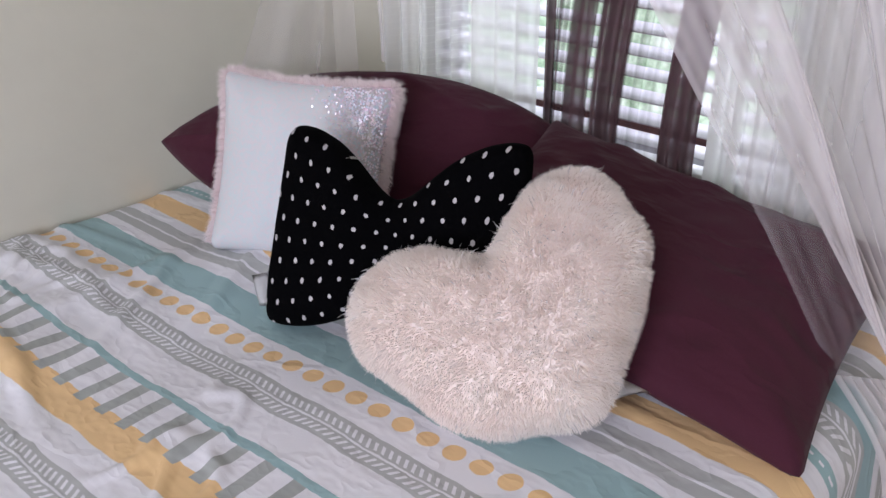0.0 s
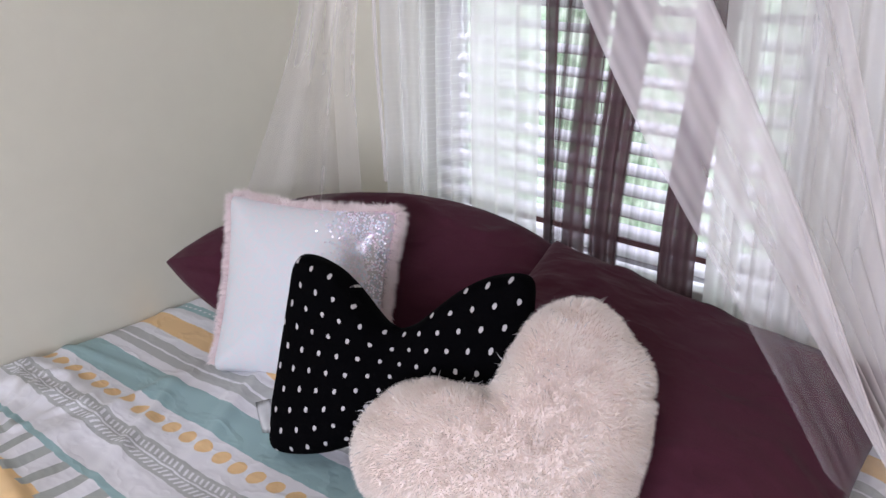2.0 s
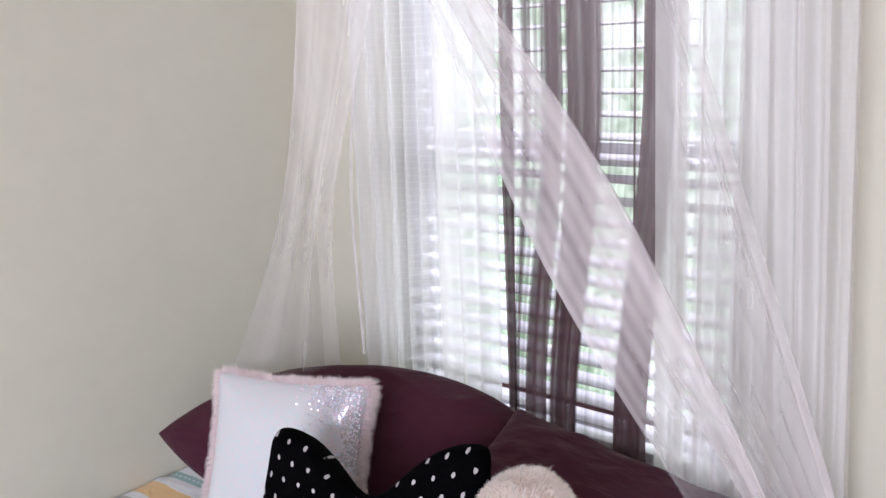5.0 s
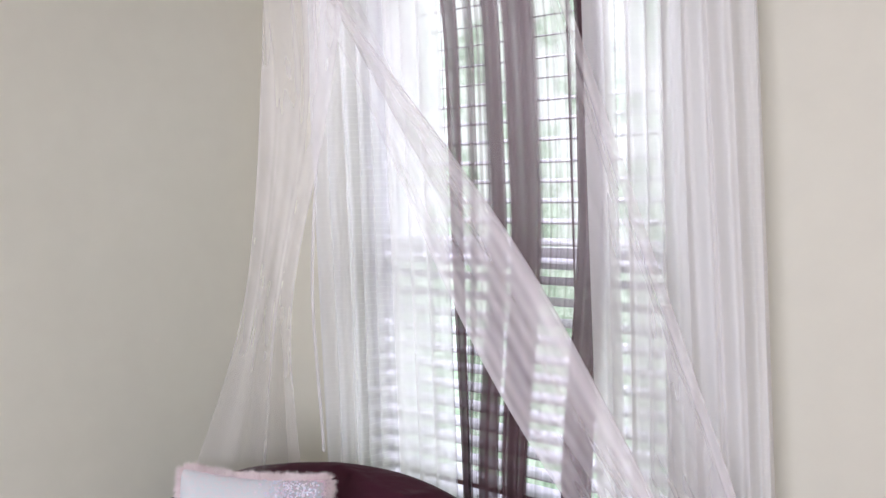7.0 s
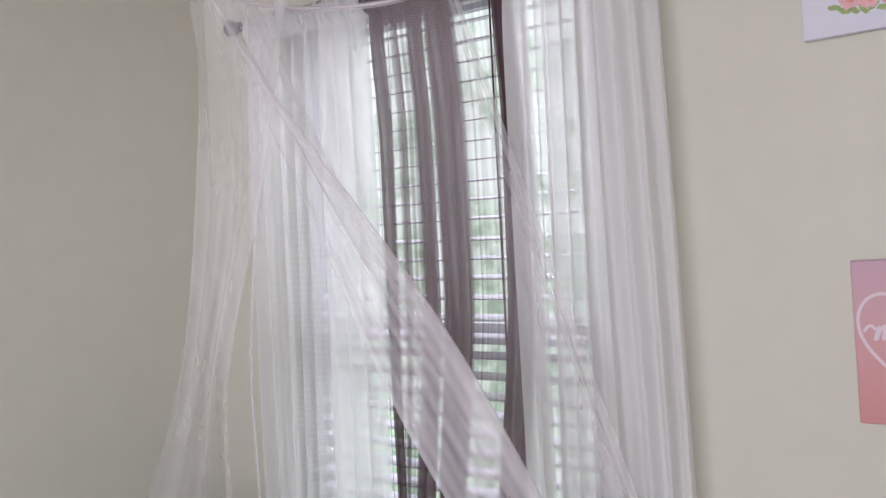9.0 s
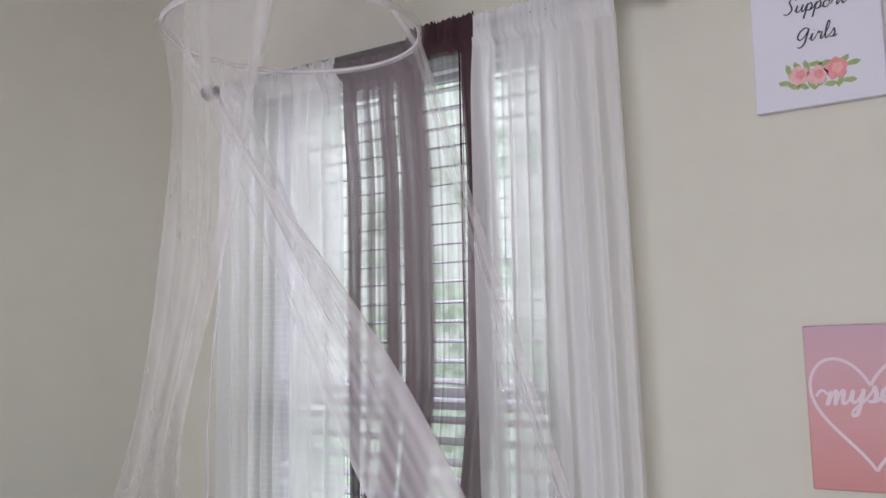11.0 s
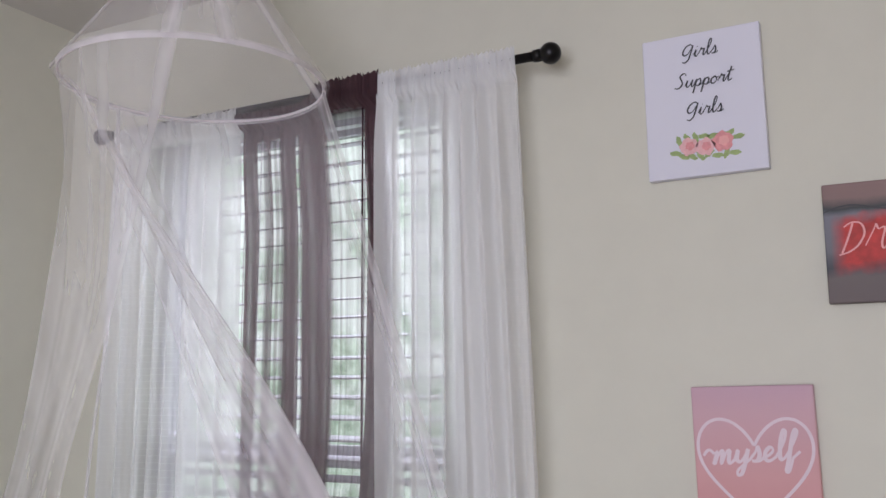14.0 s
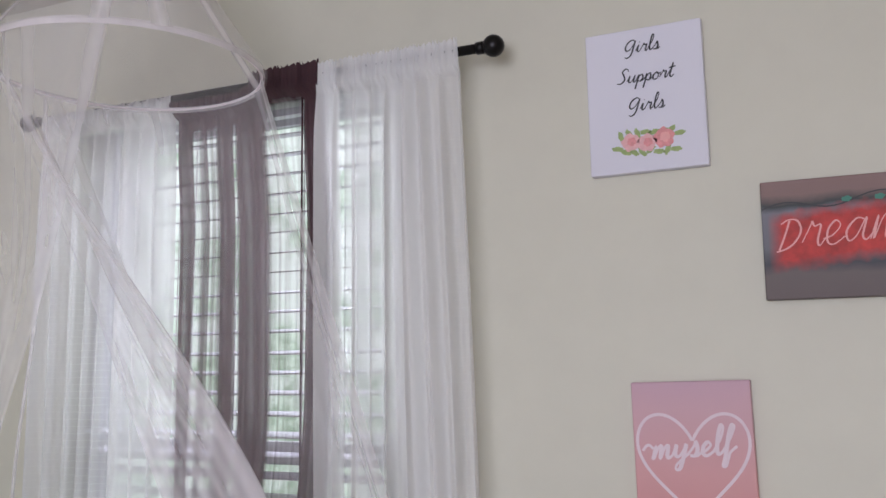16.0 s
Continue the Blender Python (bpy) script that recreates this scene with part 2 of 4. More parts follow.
    height = n.math("ADD", n.ramp(crease, 0.0, 0.09, 1.0, 0.0), n.math("MULTIPLY", n.noise(420.0, 2.0), 0.06))
    n.link(n.bump(height, 0.3, 0.0045), n.bsdf.inputs["Normal"])
    return n.mat


M_SPREAD = bedspread("printed_bedspread_cotton")


def knit(name):
    """Black knit with rows of small white dots, laid out on the face of the cushion."""
    n = Nodes(name)
    sep = n.add("ShaderNodeSeparateXYZ")
    n.link(n.coords(), sep.inputs[0])
    wob = n.math("MULTIPLY", n.math("SUBTRACT", n.noise(25.0, 2.0), 0.5), 0.006)
    x, y = n.math("ADD", sep.outputs["X"], wob), n.math("ADD", sep.outputs["Y"], wob)
    fan = n.ramp(n.math("ABSOLUTE", x), 0.0, 0.2, 0.66, 1.1)
    y = n.math("DIVIDE", y, fan)
    px, py = 0.0325, 0.0325
    row = n.math("FLOOR", n.math("DIVIDE", y, py))
    shift = n.math("MULTIPLY", n.math("FLOORED_MODULO", row, 2.0), 0.5)
    cx = n.math("MULTIPLY", n.math("SUBTRACT", n.math("FRACT", n.math("ADD", n.math("DIVIDE", x, px), shift)), 0.5), px)
    cy = n.math("MULTIPLY", n.math("SUBTRACT", n.math("FRACT", n.math("DIVIDE", y, py)), 0.5), py)
    r = n.math("SQRT", n.math("ADD", n.math("MULTIPLY", cx, cx), n.math("MULTIPLY", n.math("MULTIPLY", cy, cy), 0.42)))
    dot = n.math("LESS_THAN", n.math("ADD", r, n.math("MULTIPLY", n.noise(300.0), 0.003)), 0.0046)
    n.link(n.mix(dot, n.mix(n.noise(240.0), (0.0008, 0.0008, 0.001), (0.0025, 0.0025, 0.003)), (0.52, 0.50, 0.50)), n.bsdf.inputs["Base Color"])
    n.bsdf.inputs["Roughness"].default_value = 0.95
    n.bsdf.inputs["Specular IOR Level"].default_value = 0.03
    n.link(n.bump(n.math("ADD", n.noise(330.0, 2.0), dot), 0.5, 0.0015), n.bsdf.inputs["Normal"])
    return n.mat


M_KNIT = knit("black_dotted_knit")


def sequins(name):
    """Overlapping small pearly discs, each tilted a little its own way."""
    n = Nodes(name)
    vor = n.add("ShaderNodeTexVoronoi", Scale=210.0)
    n.link(n.coords(), vor.inputs["Vector"])
    sep = n.add("ShaderNodeSeparateColor")
    n.link(vor.outputs["Color"], sep.inputs[0])
    pearly = n.mix(sep.outputs[0], (0.70, 0.665, 0.675), (0.62, 0.69, 0.70))
    place = n.add("ShaderNodeSeparateXYZ")
    n.link(n.coords(), place.inputs[0])
    # corner that glints from the window: pink and blue shimmer painted into its colour
    glint_zone = n.ramp(n.math("ADD", n.math("ADD", place.outputs["X"], n.math("MULTIPLY", place.outputs["Y"], 0.5)), n.math("MULTIPLY", n.noise(14.0), 0.1)), 0.15, 0.24)
    tint = n.mix(sep.outputs[1], (0.93, 0.66, 0.80), (0.62, 0.80, 0.92))
    n.link(n.mix(n.math("MULTIPLY", glint_zone, n.math("GREATER_THAN", sep.outputs[0], 0.45)), pearly, tint), n.bsdf.inputs["Base Color"])
    n.link(n.math("MULTIPLY", glint_zone, 0.45), n.bsdf.inputs["Metallic"])
    n.link(n.ramp(glint_zone, 0.0, 1.0, 0.5, 0.14), n.bsdf.inputs["Roughness"])
    b = n.add("ShaderNodeBump", Distance=0.002)
    n.link(n.ramp(glint_zone, 0.0, 1.0, 0.12, 0.8), b.inputs["Strength"])
    n.link(sep.outputs[2], b.inputs["Height"])
    n.link(b.outputs["Normal"], n.bsdf.inputs["Normal"])
    return n.mat


M_SEQUIN = sequins("pearly_white_sequins")


def fur(name, root, tip, gloss=0.35):
    n = Nodes(name)
    at = n.add("ShaderNodeAttribute")
    at.attribute_name = "along"
    col = n.mix(at.outputs["Fac"], root, tip)
    col = n.mix(n.noise(18.0), col, tuple(min(1, c * 1.05) for c in tip))
    n.link(col, n.bsdf.inputs["Base Color"])
    n.bsdf.inputs["Roughness"].default_value = gloss
    n.bsdf.inputs["Sheen Weight"].default_value = 0.3
    tra, mx = n.add("ShaderNodeBsdfTranslucent"), n.add("ShaderNodeMixShader")
    n.link(col, tra.inputs["Color"])
    mx.inputs[0].default_value = 0.5
    n.link(n.bsdf.outputs[0], mx.inputs[1])
    n.link(tra.outputs[0], mx.inputs[2])
    n.link(mx.outputs[0], n.out.inputs["Surface"])
    return n.mat


M_FUR = fur("blush_fur", (0.98, 0.865, 0.81), (0.99, 0.935, 0.895), 0.5)
M_FURBASE = plain("blush_fur_backing", (0.97, 0.86, 0.80), 0.9)
M_PINKFUR = fur("pink_fringe_fur", (0.95, 0.79, 0.79), (0.98, 0.91, 0.905), 0.6)
def disc(name):
    n = Nodes(name)
    geo = n.t.nodes.new("ShaderNodeNewGeometry")
    r = geo.outputs["Random Per Island"]
    n.link(n.mix(r, (0.92, 0.78, 0.86), n.mix(n.math("FRACT", n.math("MULTIPLY", r, 7.0)), (0.62, 0.80, 0.95), (0.95, 0.93, 0.95))), n.bsdf.inputs["Base Color"])
    n.bsdf.inputs["Metallic"].default_value = 0.1
    n.bsdf.inputs["Roughness"].default_value = 0.14
    return n.mat


M_DISC = disc("pearly_sequin_discs")
M_GLINT = plain("silver_thread", (0.96, 0.96, 0.97), 0.18, 0.35, vary=0.02, bump=0)

# ---- the room ----
W, D, H = 3.7, 3.7, 2.44
WX0, WX1, WZ0, WZ1 = 0.29, 1.19, 0.63, 2.134


def room():
    bm = bmesh.new()
    for a in ((-0.15, WX0, 0, 0.15, 0, H), (WX1, W, 0, 0.15, 0, H), (WX0, WX1, 0, 0.15, 0, WZ0), (WX0, WX1, 0, 0.15, WZ1, H)):
        box(bm, *a)
    tagged(part("wall_north", bm, M_WALL), "cream painted wall with the window over the bed", "wall", kind="structure")
    tagged(part("wall_west", box(bmesh.new(), -0.15, 0, -D, 0, 0, H), M_WALL), "plain cream painted wall beside the bed", "wall", kind="structure")
    tagged(part("wall_east", box(bmesh.new(), W, W + 0.15, -D, 0.15, 0, H), M_WALL), "plain cream painted wall", "wall", kind="structure")
    # unseen wall; its opening is added to hold the fill lamp
    bm = bmesh.new()
    x0, x1, z0, z1 = 1.15, 2.85, 0.8, 2.2
    for a in ((-0.15, x0), (x1, W + 0.15)):
        box(bm, a[0], a[1], -D - 0.15, -D, 0, H)
    box(bm, x0, x1, -D - 0.15, -D, 0, z0)
    box(bm, x0, x1, -D - 0.15, -D, z1, H)
    tagged(part("wall_south", bm, M_WALL), "plain cream painted wall, unseen, with an added opening for the fill lamp", "wall", kind="structure")
    tagged(part("floor", box(bmesh.new(), -0.15, W + 0.15, -D - 0.15, 0.15, -0.1, 0), M_FLOOR), "brown wooden floor", "floor", kind="structure")
    tagged(part("ceiling", box(bmesh.new(), -0.15, W + 0.15, -D - 0.15, 0.15, H, H + 0.1), M_CEIL), "plain off-white painted ceiling", "ceiling", kind="structure")
    bm = bmesh.new()
    bmesh.ops.create_grid(bm, x_segments=1, y_segments=1, size=1, matrix=Matrix.LocRotScale((0.2, 3.4, 1.6), Euler((radians(90), 0, 0)), (4.2, 2.8, 1)))
    tagged(part("backdrop", bm, M_GARDEN), "bright green garden beyond the window", "backdrop", kind="structure")


room()


def window():
    w = tagged(empty("window_1"), "white double-hung window behind the curtains", "window", kind="structure")
    y0, y1 = 0.075, 0.135
    t = 0.03
    for nm, a in (("frame_stile", (WX0, WX0 + t, y0, y1, WZ0, WZ1)), ("frame_stile", (WX1 - t, WX1, y0, y1, WZ0, WZ1)), ("frame_head", (WX0 + t, WX1 - t, y0, y1, WZ1 - 0.03, WZ1))):
        part(nm, box(bmesh.new(), *a, bevel=0.003), M_WHITE, w)
    part("window_sill", box(bmesh.new(), WX0 + t, WX1 - t, 0.02, 0.149, WZ0, WZ0 + 0.03, bevel=0.004), M_WHITE, w)
    part("outer_ledge", box(bmesh.new(), WX0 + t, WX1 - t, 0.137, 0.165, WZ0 + 0.032, WZ0 + 0.082, bevel=0.003), M_SILL, w, "red-brown outer ledge")
    x0, x1 = WX0 + t, WX1 - t
    for lo, hi, y in ((WZ0 + 0.03, 1.322, 0.085), (1.268, WZ1 - 0.03, 0.112)):
        s = 0.032
        sash = part("sash", box(box(bmesh.new(), x0, x0 + s, y, y + 0.022, lo, hi, bevel=0.002), x1 - s, x1, y, y + 0.022, lo, hi, bevel=0.002), M_WHITE, w)
        part("rail", box(bmesh.new(), x0 + s, x1 - s, y, y + 0.022, lo, lo + 0.036, bevel=0.002), M_WHITE, sash)
        part("rail", box(bmesh.new(), x0 + s, x1 - s, y, y + 0.022, hi - 0.046, hi, bevel=0.002), M_WHITE, sash)
        pane = part("pane", box(bmesh.new(), x0 + s, x1 - s, y + 0.009, y + 0.013, lo + 0.036, hi - 0.046), M_GLASS, sash)
        pane.visible_shadow = False


window()


def blind():
    b = tagged(empty("venetian_blind"), "white wooden slatted blind hanging open in the window", "blind")
    x0, x1, y = WX0 + 0.012, WX1 - 0.012, 0.04
    part("headrail", box(bmesh.new(), x0, x1, y - 0.026, y + 0.026, WZ1 - 0.05, WZ1 - 0.004, bevel=0.003), M_WHITE, b)
    bm = box(bmesh.new(), x0, x1, -0.025, 0.025, -0.0015, 0.0015, bevel=0.001)
    first = None
    z, k = WZ1 - 0.078, 0
    while z > WZ0 + 0.07:
        if first is None:
            first = part("slat", bm, M_SLAT, b)
            ob = first
        else:
            ob = new("slat", first.data)
            ob.parent = b
        ob.matrix_local = pose(random.uniform(-0.002, 0.002), y, z, 9 + random.uniform(-1.5, 1.5), random.uniform(-0.12, 0.12), 0)
        z -= 0.0447
    part("bottom_rail", box(bmesh.new(), x0, x1, y - 0.025, y + 0.025, WZ0 + 0.034, WZ0 + 0.05, bevel=0.003), M_WHITE, b)
    for x in (0.40, 0.61, 0.735, 0.955, 1.06):
        for dy in (-0.0275, 0.0275):
            part("ladder_cord", tube(bmesh.new(), (x, y + dy, WZ0 + 0.05), (x, y + dy, WZ1 - 0.05), 0.0011, 6), M_CORD, b)
    part("pull_cord", tube(bmesh.new(), (0.962, -0.0, 1.14), (0.955, 0.0, WZ1 - 0.03), 0.0022, 8), M_MAROON, b, "dark pull cord with a tassel")


blind()

# ---- curtain rod and curtains ----
ROD_Y, ROD_Z = -0.09, 2.09


def curtain_rod():
    r = tagged(empty("curtain_rod"), "black metal curtain rod with round ball finials", "curtain rod")
    part("pole", tube(bmesh.new(), (0.235, ROD_Y, ROD_Z), (1.425, ROD_Y, ROD_Z), 0.0095, 20), M_BLACK, r, smooth=True)
    for x, s in ((0.217, -1), (1.445, 1)):
        f = part("finial", ball(bmesh.new(), (x, ROD_Y, ROD_Z), 0.0215, seg=28), M_BLACK, r, smooth=True)
        part("collar", tube(bmesh.new(), (x - s * 0.034, ROD_Y, ROD_Z), (x - s * 0.018, ROD_Y, ROD_Z), 0.0125, 20), M_BLACK, f, smooth=True)
    for x in (0.30, 1.25):
        br = part("bracket", tube(bmesh.new(), (x, 0, ROD_Z - 0.012), (x, ROD_Y, ROD_Z - 0.012), 0.006, 12), M_BLACK, r)
        part("bracket_plate", box(bmesh.new(), x - 0.014, x + 0.014, -0.006, 0, ROD_Z - 0.024, ROD_Z + 0.004, bevel=0.002), M_BLACK, br)


curtain_rod()


def smooth01(a, b, t):
    t = max(0.0, min(1.0, (t - a) / (b - a)))
    return t * t * (3 - 2 * t)


def bump_at(x, c, w):
    return math.exp(-(((x - c) / w) ** 2))


def strip_at(x, a, b, soft=0.006):
    return smooth01(a - soft, a + soft, x) * (1 - smooth01(b - soft, b + soft, x))


def curtain(name, xs, zs, plies, material, label, seed, amp=0.014, folds=9, drift=None, y_shift=0.0, dip=None):
    """A gathered panel on the rod. xs: (left, right) at the top and at the foot; plies(x) how gathered it is."""
    top, foot = xs
    z1, z0 = zs
    rnd = random.Random(seed)
    ph = [rnd.uniform(0, 6.28) for _ in range(4)]

    def place(u, v):
        crest = z1 - (dip(u) if dip else 0.0)
        z = crest + (z0 - crest) * v
        a = top[0] + (foot[0] - top[0]) * v
        b = top[1] + (foot[1] - top[1]) * v
        g = u + 0.012 * math.sin(folds * 6.28 * u + ph[0])
        x = a + (b - a) * g + 0.006 * math.sin(3 * v + ph[1] + 9 * u)
        if drift:
            x += drift(z, u)
        open_up = 0.35 + 0.65 * smooth01(0.0, 0.12, v)
        y = ROD_Y + y_shift + open_up * amp * (math.sin(folds * 6.28 * u + ph[2] + 0.8 * math.sin(2.2 * v + ph[3])) + 0.4 * math.sin(folds * 2.3 * 6.28 * u + ph[1]))
        if z > ROD_Z - 0.03:
            y = ROD_Y - 0.0125 + 0.0035 * math.sin(folds * 4 * 6.28 * u)
            if z > ROD_Z + 0.004:
                z += 0.004 * math.sin(folds * 5 * 6.28 * u + ph[0])
        return (x, y, z)

    def layers(u, v):
        z = z1 + (z0 - z1) * v
        x = top[0] + (top[1] - top[0]) * u
        n = plies(x, z, u)
        if name == "maroon_curtain":
            n += 4.5 * smooth01(2.045, 2.075, z)
        if z > ROD_Z - 0.028:
            n = max(n, 0.8) * 1.9
        return n

    return tagged(sheet(name, 150, 90, place, material, layers=layers), label, "curtain", "curtains on the rod")


def plies_left(x, z, u):
    n = 0.72 + 0.9 * (1 - smooth01(0.33, 0.40, x)) + 1.3 * strip_at(x, 0.535, 0.615, 0.008) + 0.6 * strip_at(x, 0.635, 0.675) - 0.2 * strip_at(x, 0.43, 0.53, 0.012)
    return max(0.65, n + 0.21 * math.sin(160 * x) + 0.25 * math.sin(67 * x + 1))


def plies_right(x, z, u):
    n = 1.8 + 2.0 * strip_at(x, 1.05, 1.105) + 0.25 * strip_at(x, 1.12, 1.19, 0.012) + 1.5 * strip_at(x, 1.195, 1.335, 0.01) - 0.2 * strip_at(x, 1.34, 1.375)
    n -= 1.1 * bump_at(x, 1.112, 0.004) + 0.7 * bump_at(x, 1.187, 0.003)
    return n + 0.25 * math.sin(150 * x) + 0.2 * math.sin(71 * x)


def plies_maroon(x, z, u):
    n = 0.8
    for a, b, k in ((0.655, 0.694, 6.0), (0.726, 0.742, 3.2), (0.750, 0.755, 1.5), (0.776, 0.818, 6.0), (0.830, 0.899, 8.0), (0.918, 0.923, 1.2), (0.996, 1.062, 8.5)):
        n += k * strip_at(x, a, b, 0.0045)
    n *= 1 + 0.26 * math.sin(420 * x + 3 * z) + 0.2 * math.sin(177 * x + 2 - 2 * z)
    return max(0.25, n)


curtain("white_curtain", ((0.272, 0.668), (0.262, 0.674)), (2.112, 0.62), plies_left, M_SHEER_W, "sheer white woven curtain panel gathered on the rod", 3, folds=8, dip=lambda u: 0.018)
curtain("white_curtain", ((1.064, 1.372), (1.062, 1.432)), (2.112, 0.62), plies_right, M_SHEER_W, "sheer white woven curtain panel gathered beside the canvas prints", 5, folds=8)
curtain("maroon_curtain", ((0.655, 1.060), (0.664, 1.070)), (2.118, 0.60), plies_maroon, M_SHEER_M, "sheer dark maroon curtain panel bunched in narrow folds", 7, amp=0.010, folds=7, drift=lambda z, u: 0.016 * smooth01(2.05, 1.75, z) + (0.012 - 0.074 * smooth01(0.0, 0.3, u)) * smooth01(1.45, 0.72, z), y_shift=0.028, dip=lambda u: 0.040 * (1 - smooth01(0.5, 0.62, u)))

# ---- the net canopy ----
RC, RR, RZ = Vector((0.84, -0.41, 2.03)), 0.245, 2.03
R_RIGHT, R_BACK = Vector((0.714, 0.70, 0)), Vector((-0.70, 0.714, 0))


def ring_point(deg, r=RR, z=RZ):
    a = radians(deg)
    p = RC + R_RIGHT * (r * math.cos(a)) + R_BACK * (r * math.sin(a))
    return Vector((p.x, p.y, z))


def spline(ps, t):
    """Through four points, evenly spread."""
    n = len(ps) - 1
    k = min(int(t * n), n - 1)
    f = t * n - k
    p = [ps[max(0, min(n, k + i - 1))] for i in range(4)]
    return 0.5 * ((2 * p[1]) + (p[2] - p[0]) * f + (2 * p[0] - 5 * p[1] + 4 * p[2] - p[3]) * f * f + (3 * p[1] - p[0] - 3 * p[2] + p[3]) * f * f * f)


def canopy():
    c = tagged(empty("bed_canopy"), "pale pink net bed canopy on a white ceiling-hung hoop", "bed canopy")
    bm = bmesh.new()
    n = 72
    rings = [[bm.verts.new(ring_point(i * 360 / n, RR + 0.0028 * math.cos(j * 6.283 / 8), RZ + 0.0028 * math.sin(j * 6.283 / 8))) for j in range(8)] for i in range(n)]
    for i in range(n):
        for j in range(8):
            bm.faces.new((rings[i][j], rings[(i + 1) % n][j], rings[(i + 1) % n][(j + 1) % 8], rings[i][(j + 1) % 8]))
    part("hoop", bm, M_HOOP, c, "thin white hoop", smooth=True)
    sheet("hoop_band", 96, 4, lambda u, v: ring_point(u * 360, RR + 0.005, RZ + 0.007 - 0.013 * v), M_NET, c, lambda u, v: 2.6 + 0.6 * math.sin(40 * u), "gathered net band round the hoop")
    apex = RC + Vector((-0.01, 0.0, 2.395 - RZ))
    bm = tube(bmesh.new(), apex + Vector((0, 0, -0.02)), (apex.x, apex.y, H - 0.012), 0.0025, 8)
    ball(bm, (apex.x, apex.y, H - 0.006), 0.014, 1, 1, 0.5)
    part("hanging_cord", bm, M_HOOP, c)

    def cone(u, v):
        a = u * 360
        r = RR * (1 - v) ** 1.05 + 0.012
        wave = 0.006 * math.sin(14 * u * 6.283) * (0.3 + v)
        p = ring_point(a, r + wave, RZ + (apex.z - RZ) * v)
        return p + (apex - RC - Vector((0, 0, apex.z - RZ))) * v

    def cone_plies(u, v):
        return 0.65 + 1.6 * v * v + 3.0 * max(bump_at(u, q, 0.006) for q in (0.72, 0.78, 0.52, 0.03, 0.3)) * 1.0

    sheet("cone", 150, 24, cone, M_NET, c, cone_plies)

    # the wide drape: a gathered edge from the near wall side, then round the back of the hoop, all drawn over to the open side of the bed
    EDGE = 0.24

    def wide(u, v):
        foot0, foot1 = Vector((1.412, -0.36, 0.60)), Vector((1.50, -0.135, 0.50))
        widen = 0.046 * bump_at(v, 0.58, 0.25)
        line = ring_point(196).lerp(foot0, v) - Vector((0.76, 0.65, 0)) * widen
        spread = 0.018 + 0.084 * smooth01(0.05, 0.6, v) - 0.02 * smooth01(0.7, 1.0, v) + widen
        off = Vector((0.72, 0.35, 0.55))
        if u < EDGE:
            k = u / EDGE
            p = line + off * (spread * k) + Vector((0.4, -0.6, 0.3)) * (0.007 * math.sin(k * 15 + 1.2 * math.sin(3 * v)) * (0.4 + v))
            top = ring_point(196 - 24 * k)
            return p.lerp(top, max(0.0, 1 - v / 0.06))
        k = (u - EDGE) / (1 - EDGE)
        top = ring_point(172 - 182 * k)
        foot = (foot0 + off * 0.075).lerp(foot1, k ** 0.8)
        sag = math.sin(math.pi * min(1.0, k * 1.02))
        q = spline([top, top.lerp(foot, 0.30) + Vector((-0.09, 0.08, -0.06)) * sag, top.lerp(foot, 0.66) + Vector((-0.05, 0.05, -0.04)) * sag, foot], v)
        edge = line + off * spread
        p = edge.lerp(q, smooth01(0.0, 0.16, k)) if v > 0.06 else edge.lerp(q, smooth01(0.0, 0.16, k)).lerp(top, 1 - v / 0.06)
        f = 0.006 * math.sin(9 * 6.283 * k + 1.6 * math.sin(3 * v)) + 0.006 * noise.noise((k * 9, v * 1.3, 4.4))
        p = p + Vector((0.5, 0.7, 0.25)) * (f * (0.3 + 0.7 * v))
        p.y = min(p.y, -0.127)
        return p

    def wide_plies(u, v):
        if u < EDGE:
            k = u / EDGE
            n = (0.6 + 1.6 * bump_at(v, 0.6, 0.17)) * (1 + 0.2 * math.sin(k * 43 + 2 * v) + 0.22 * math.sin(k * 17 - 1.5 * v)) * (1 - 0.45 * smooth01(0.62, 0.9, v)) + 0.5 * bump_at(k, 0.04, 0.03) + 0.7 * bump_at(k, 0.95, 0.04)
            return n
        k = (u - EDGE) / (1 - EDGE)
        n = 0.95 - 0.15 * v + 0.9 * (1 - smooth01(0.0, 0.1, k)) + 0.6 * bump_at(k, 0.16, 0.012) + 0.5 * bump_at(k, 0.27, 0.012)
        n += 1.0 * smooth01(0.93, 0.99, k) + 1.5 * bump_at(k, 0.955, 0.012) + 0.8 * bump_at(k, 0.90, 0.012)
        n += smooth01(0.66, 0.86, v) * (1.3 + 0.7 * math.sin(64 * k + 3 * v)) + 0.9 * smooth01(0.6, 0.8, v) * bump_at(k, 0.02, 0.03)
        return n + 0.35 * noise.noise((k * 22, v * 0.8, 1.0))

    sheet("wide_drape", 260, 70, wide, M_NET, c, wide_plies)

    # its foot runs on down the side of the bed
    def tail(u, v):
        a = Vector((1.412, -0.36, 0.60)).lerp(Vector((1.50, -0.135, 0.50)), u ** 0.9)
        b = Vector((1.545, -0.42, 0.16)).lerp(Vector((1.56, -0.10, 0.16)), u)
        p = spline([a, a.lerp(b, 0.33) + Vector((0.05, 0, 0.04)), a.lerp(b, 0.67) + Vector((0.035, 0, 0.01)), b], v)
        return p + Vector((0.5, 0.3, 0)) * (0.011 * math.sin(11 * 6.283 * u))

    sheet("drape_foot", 120, 24, tail, M_NET, c, lambda u, v: 2.0 + 0.7 * math.sin(60 * u))

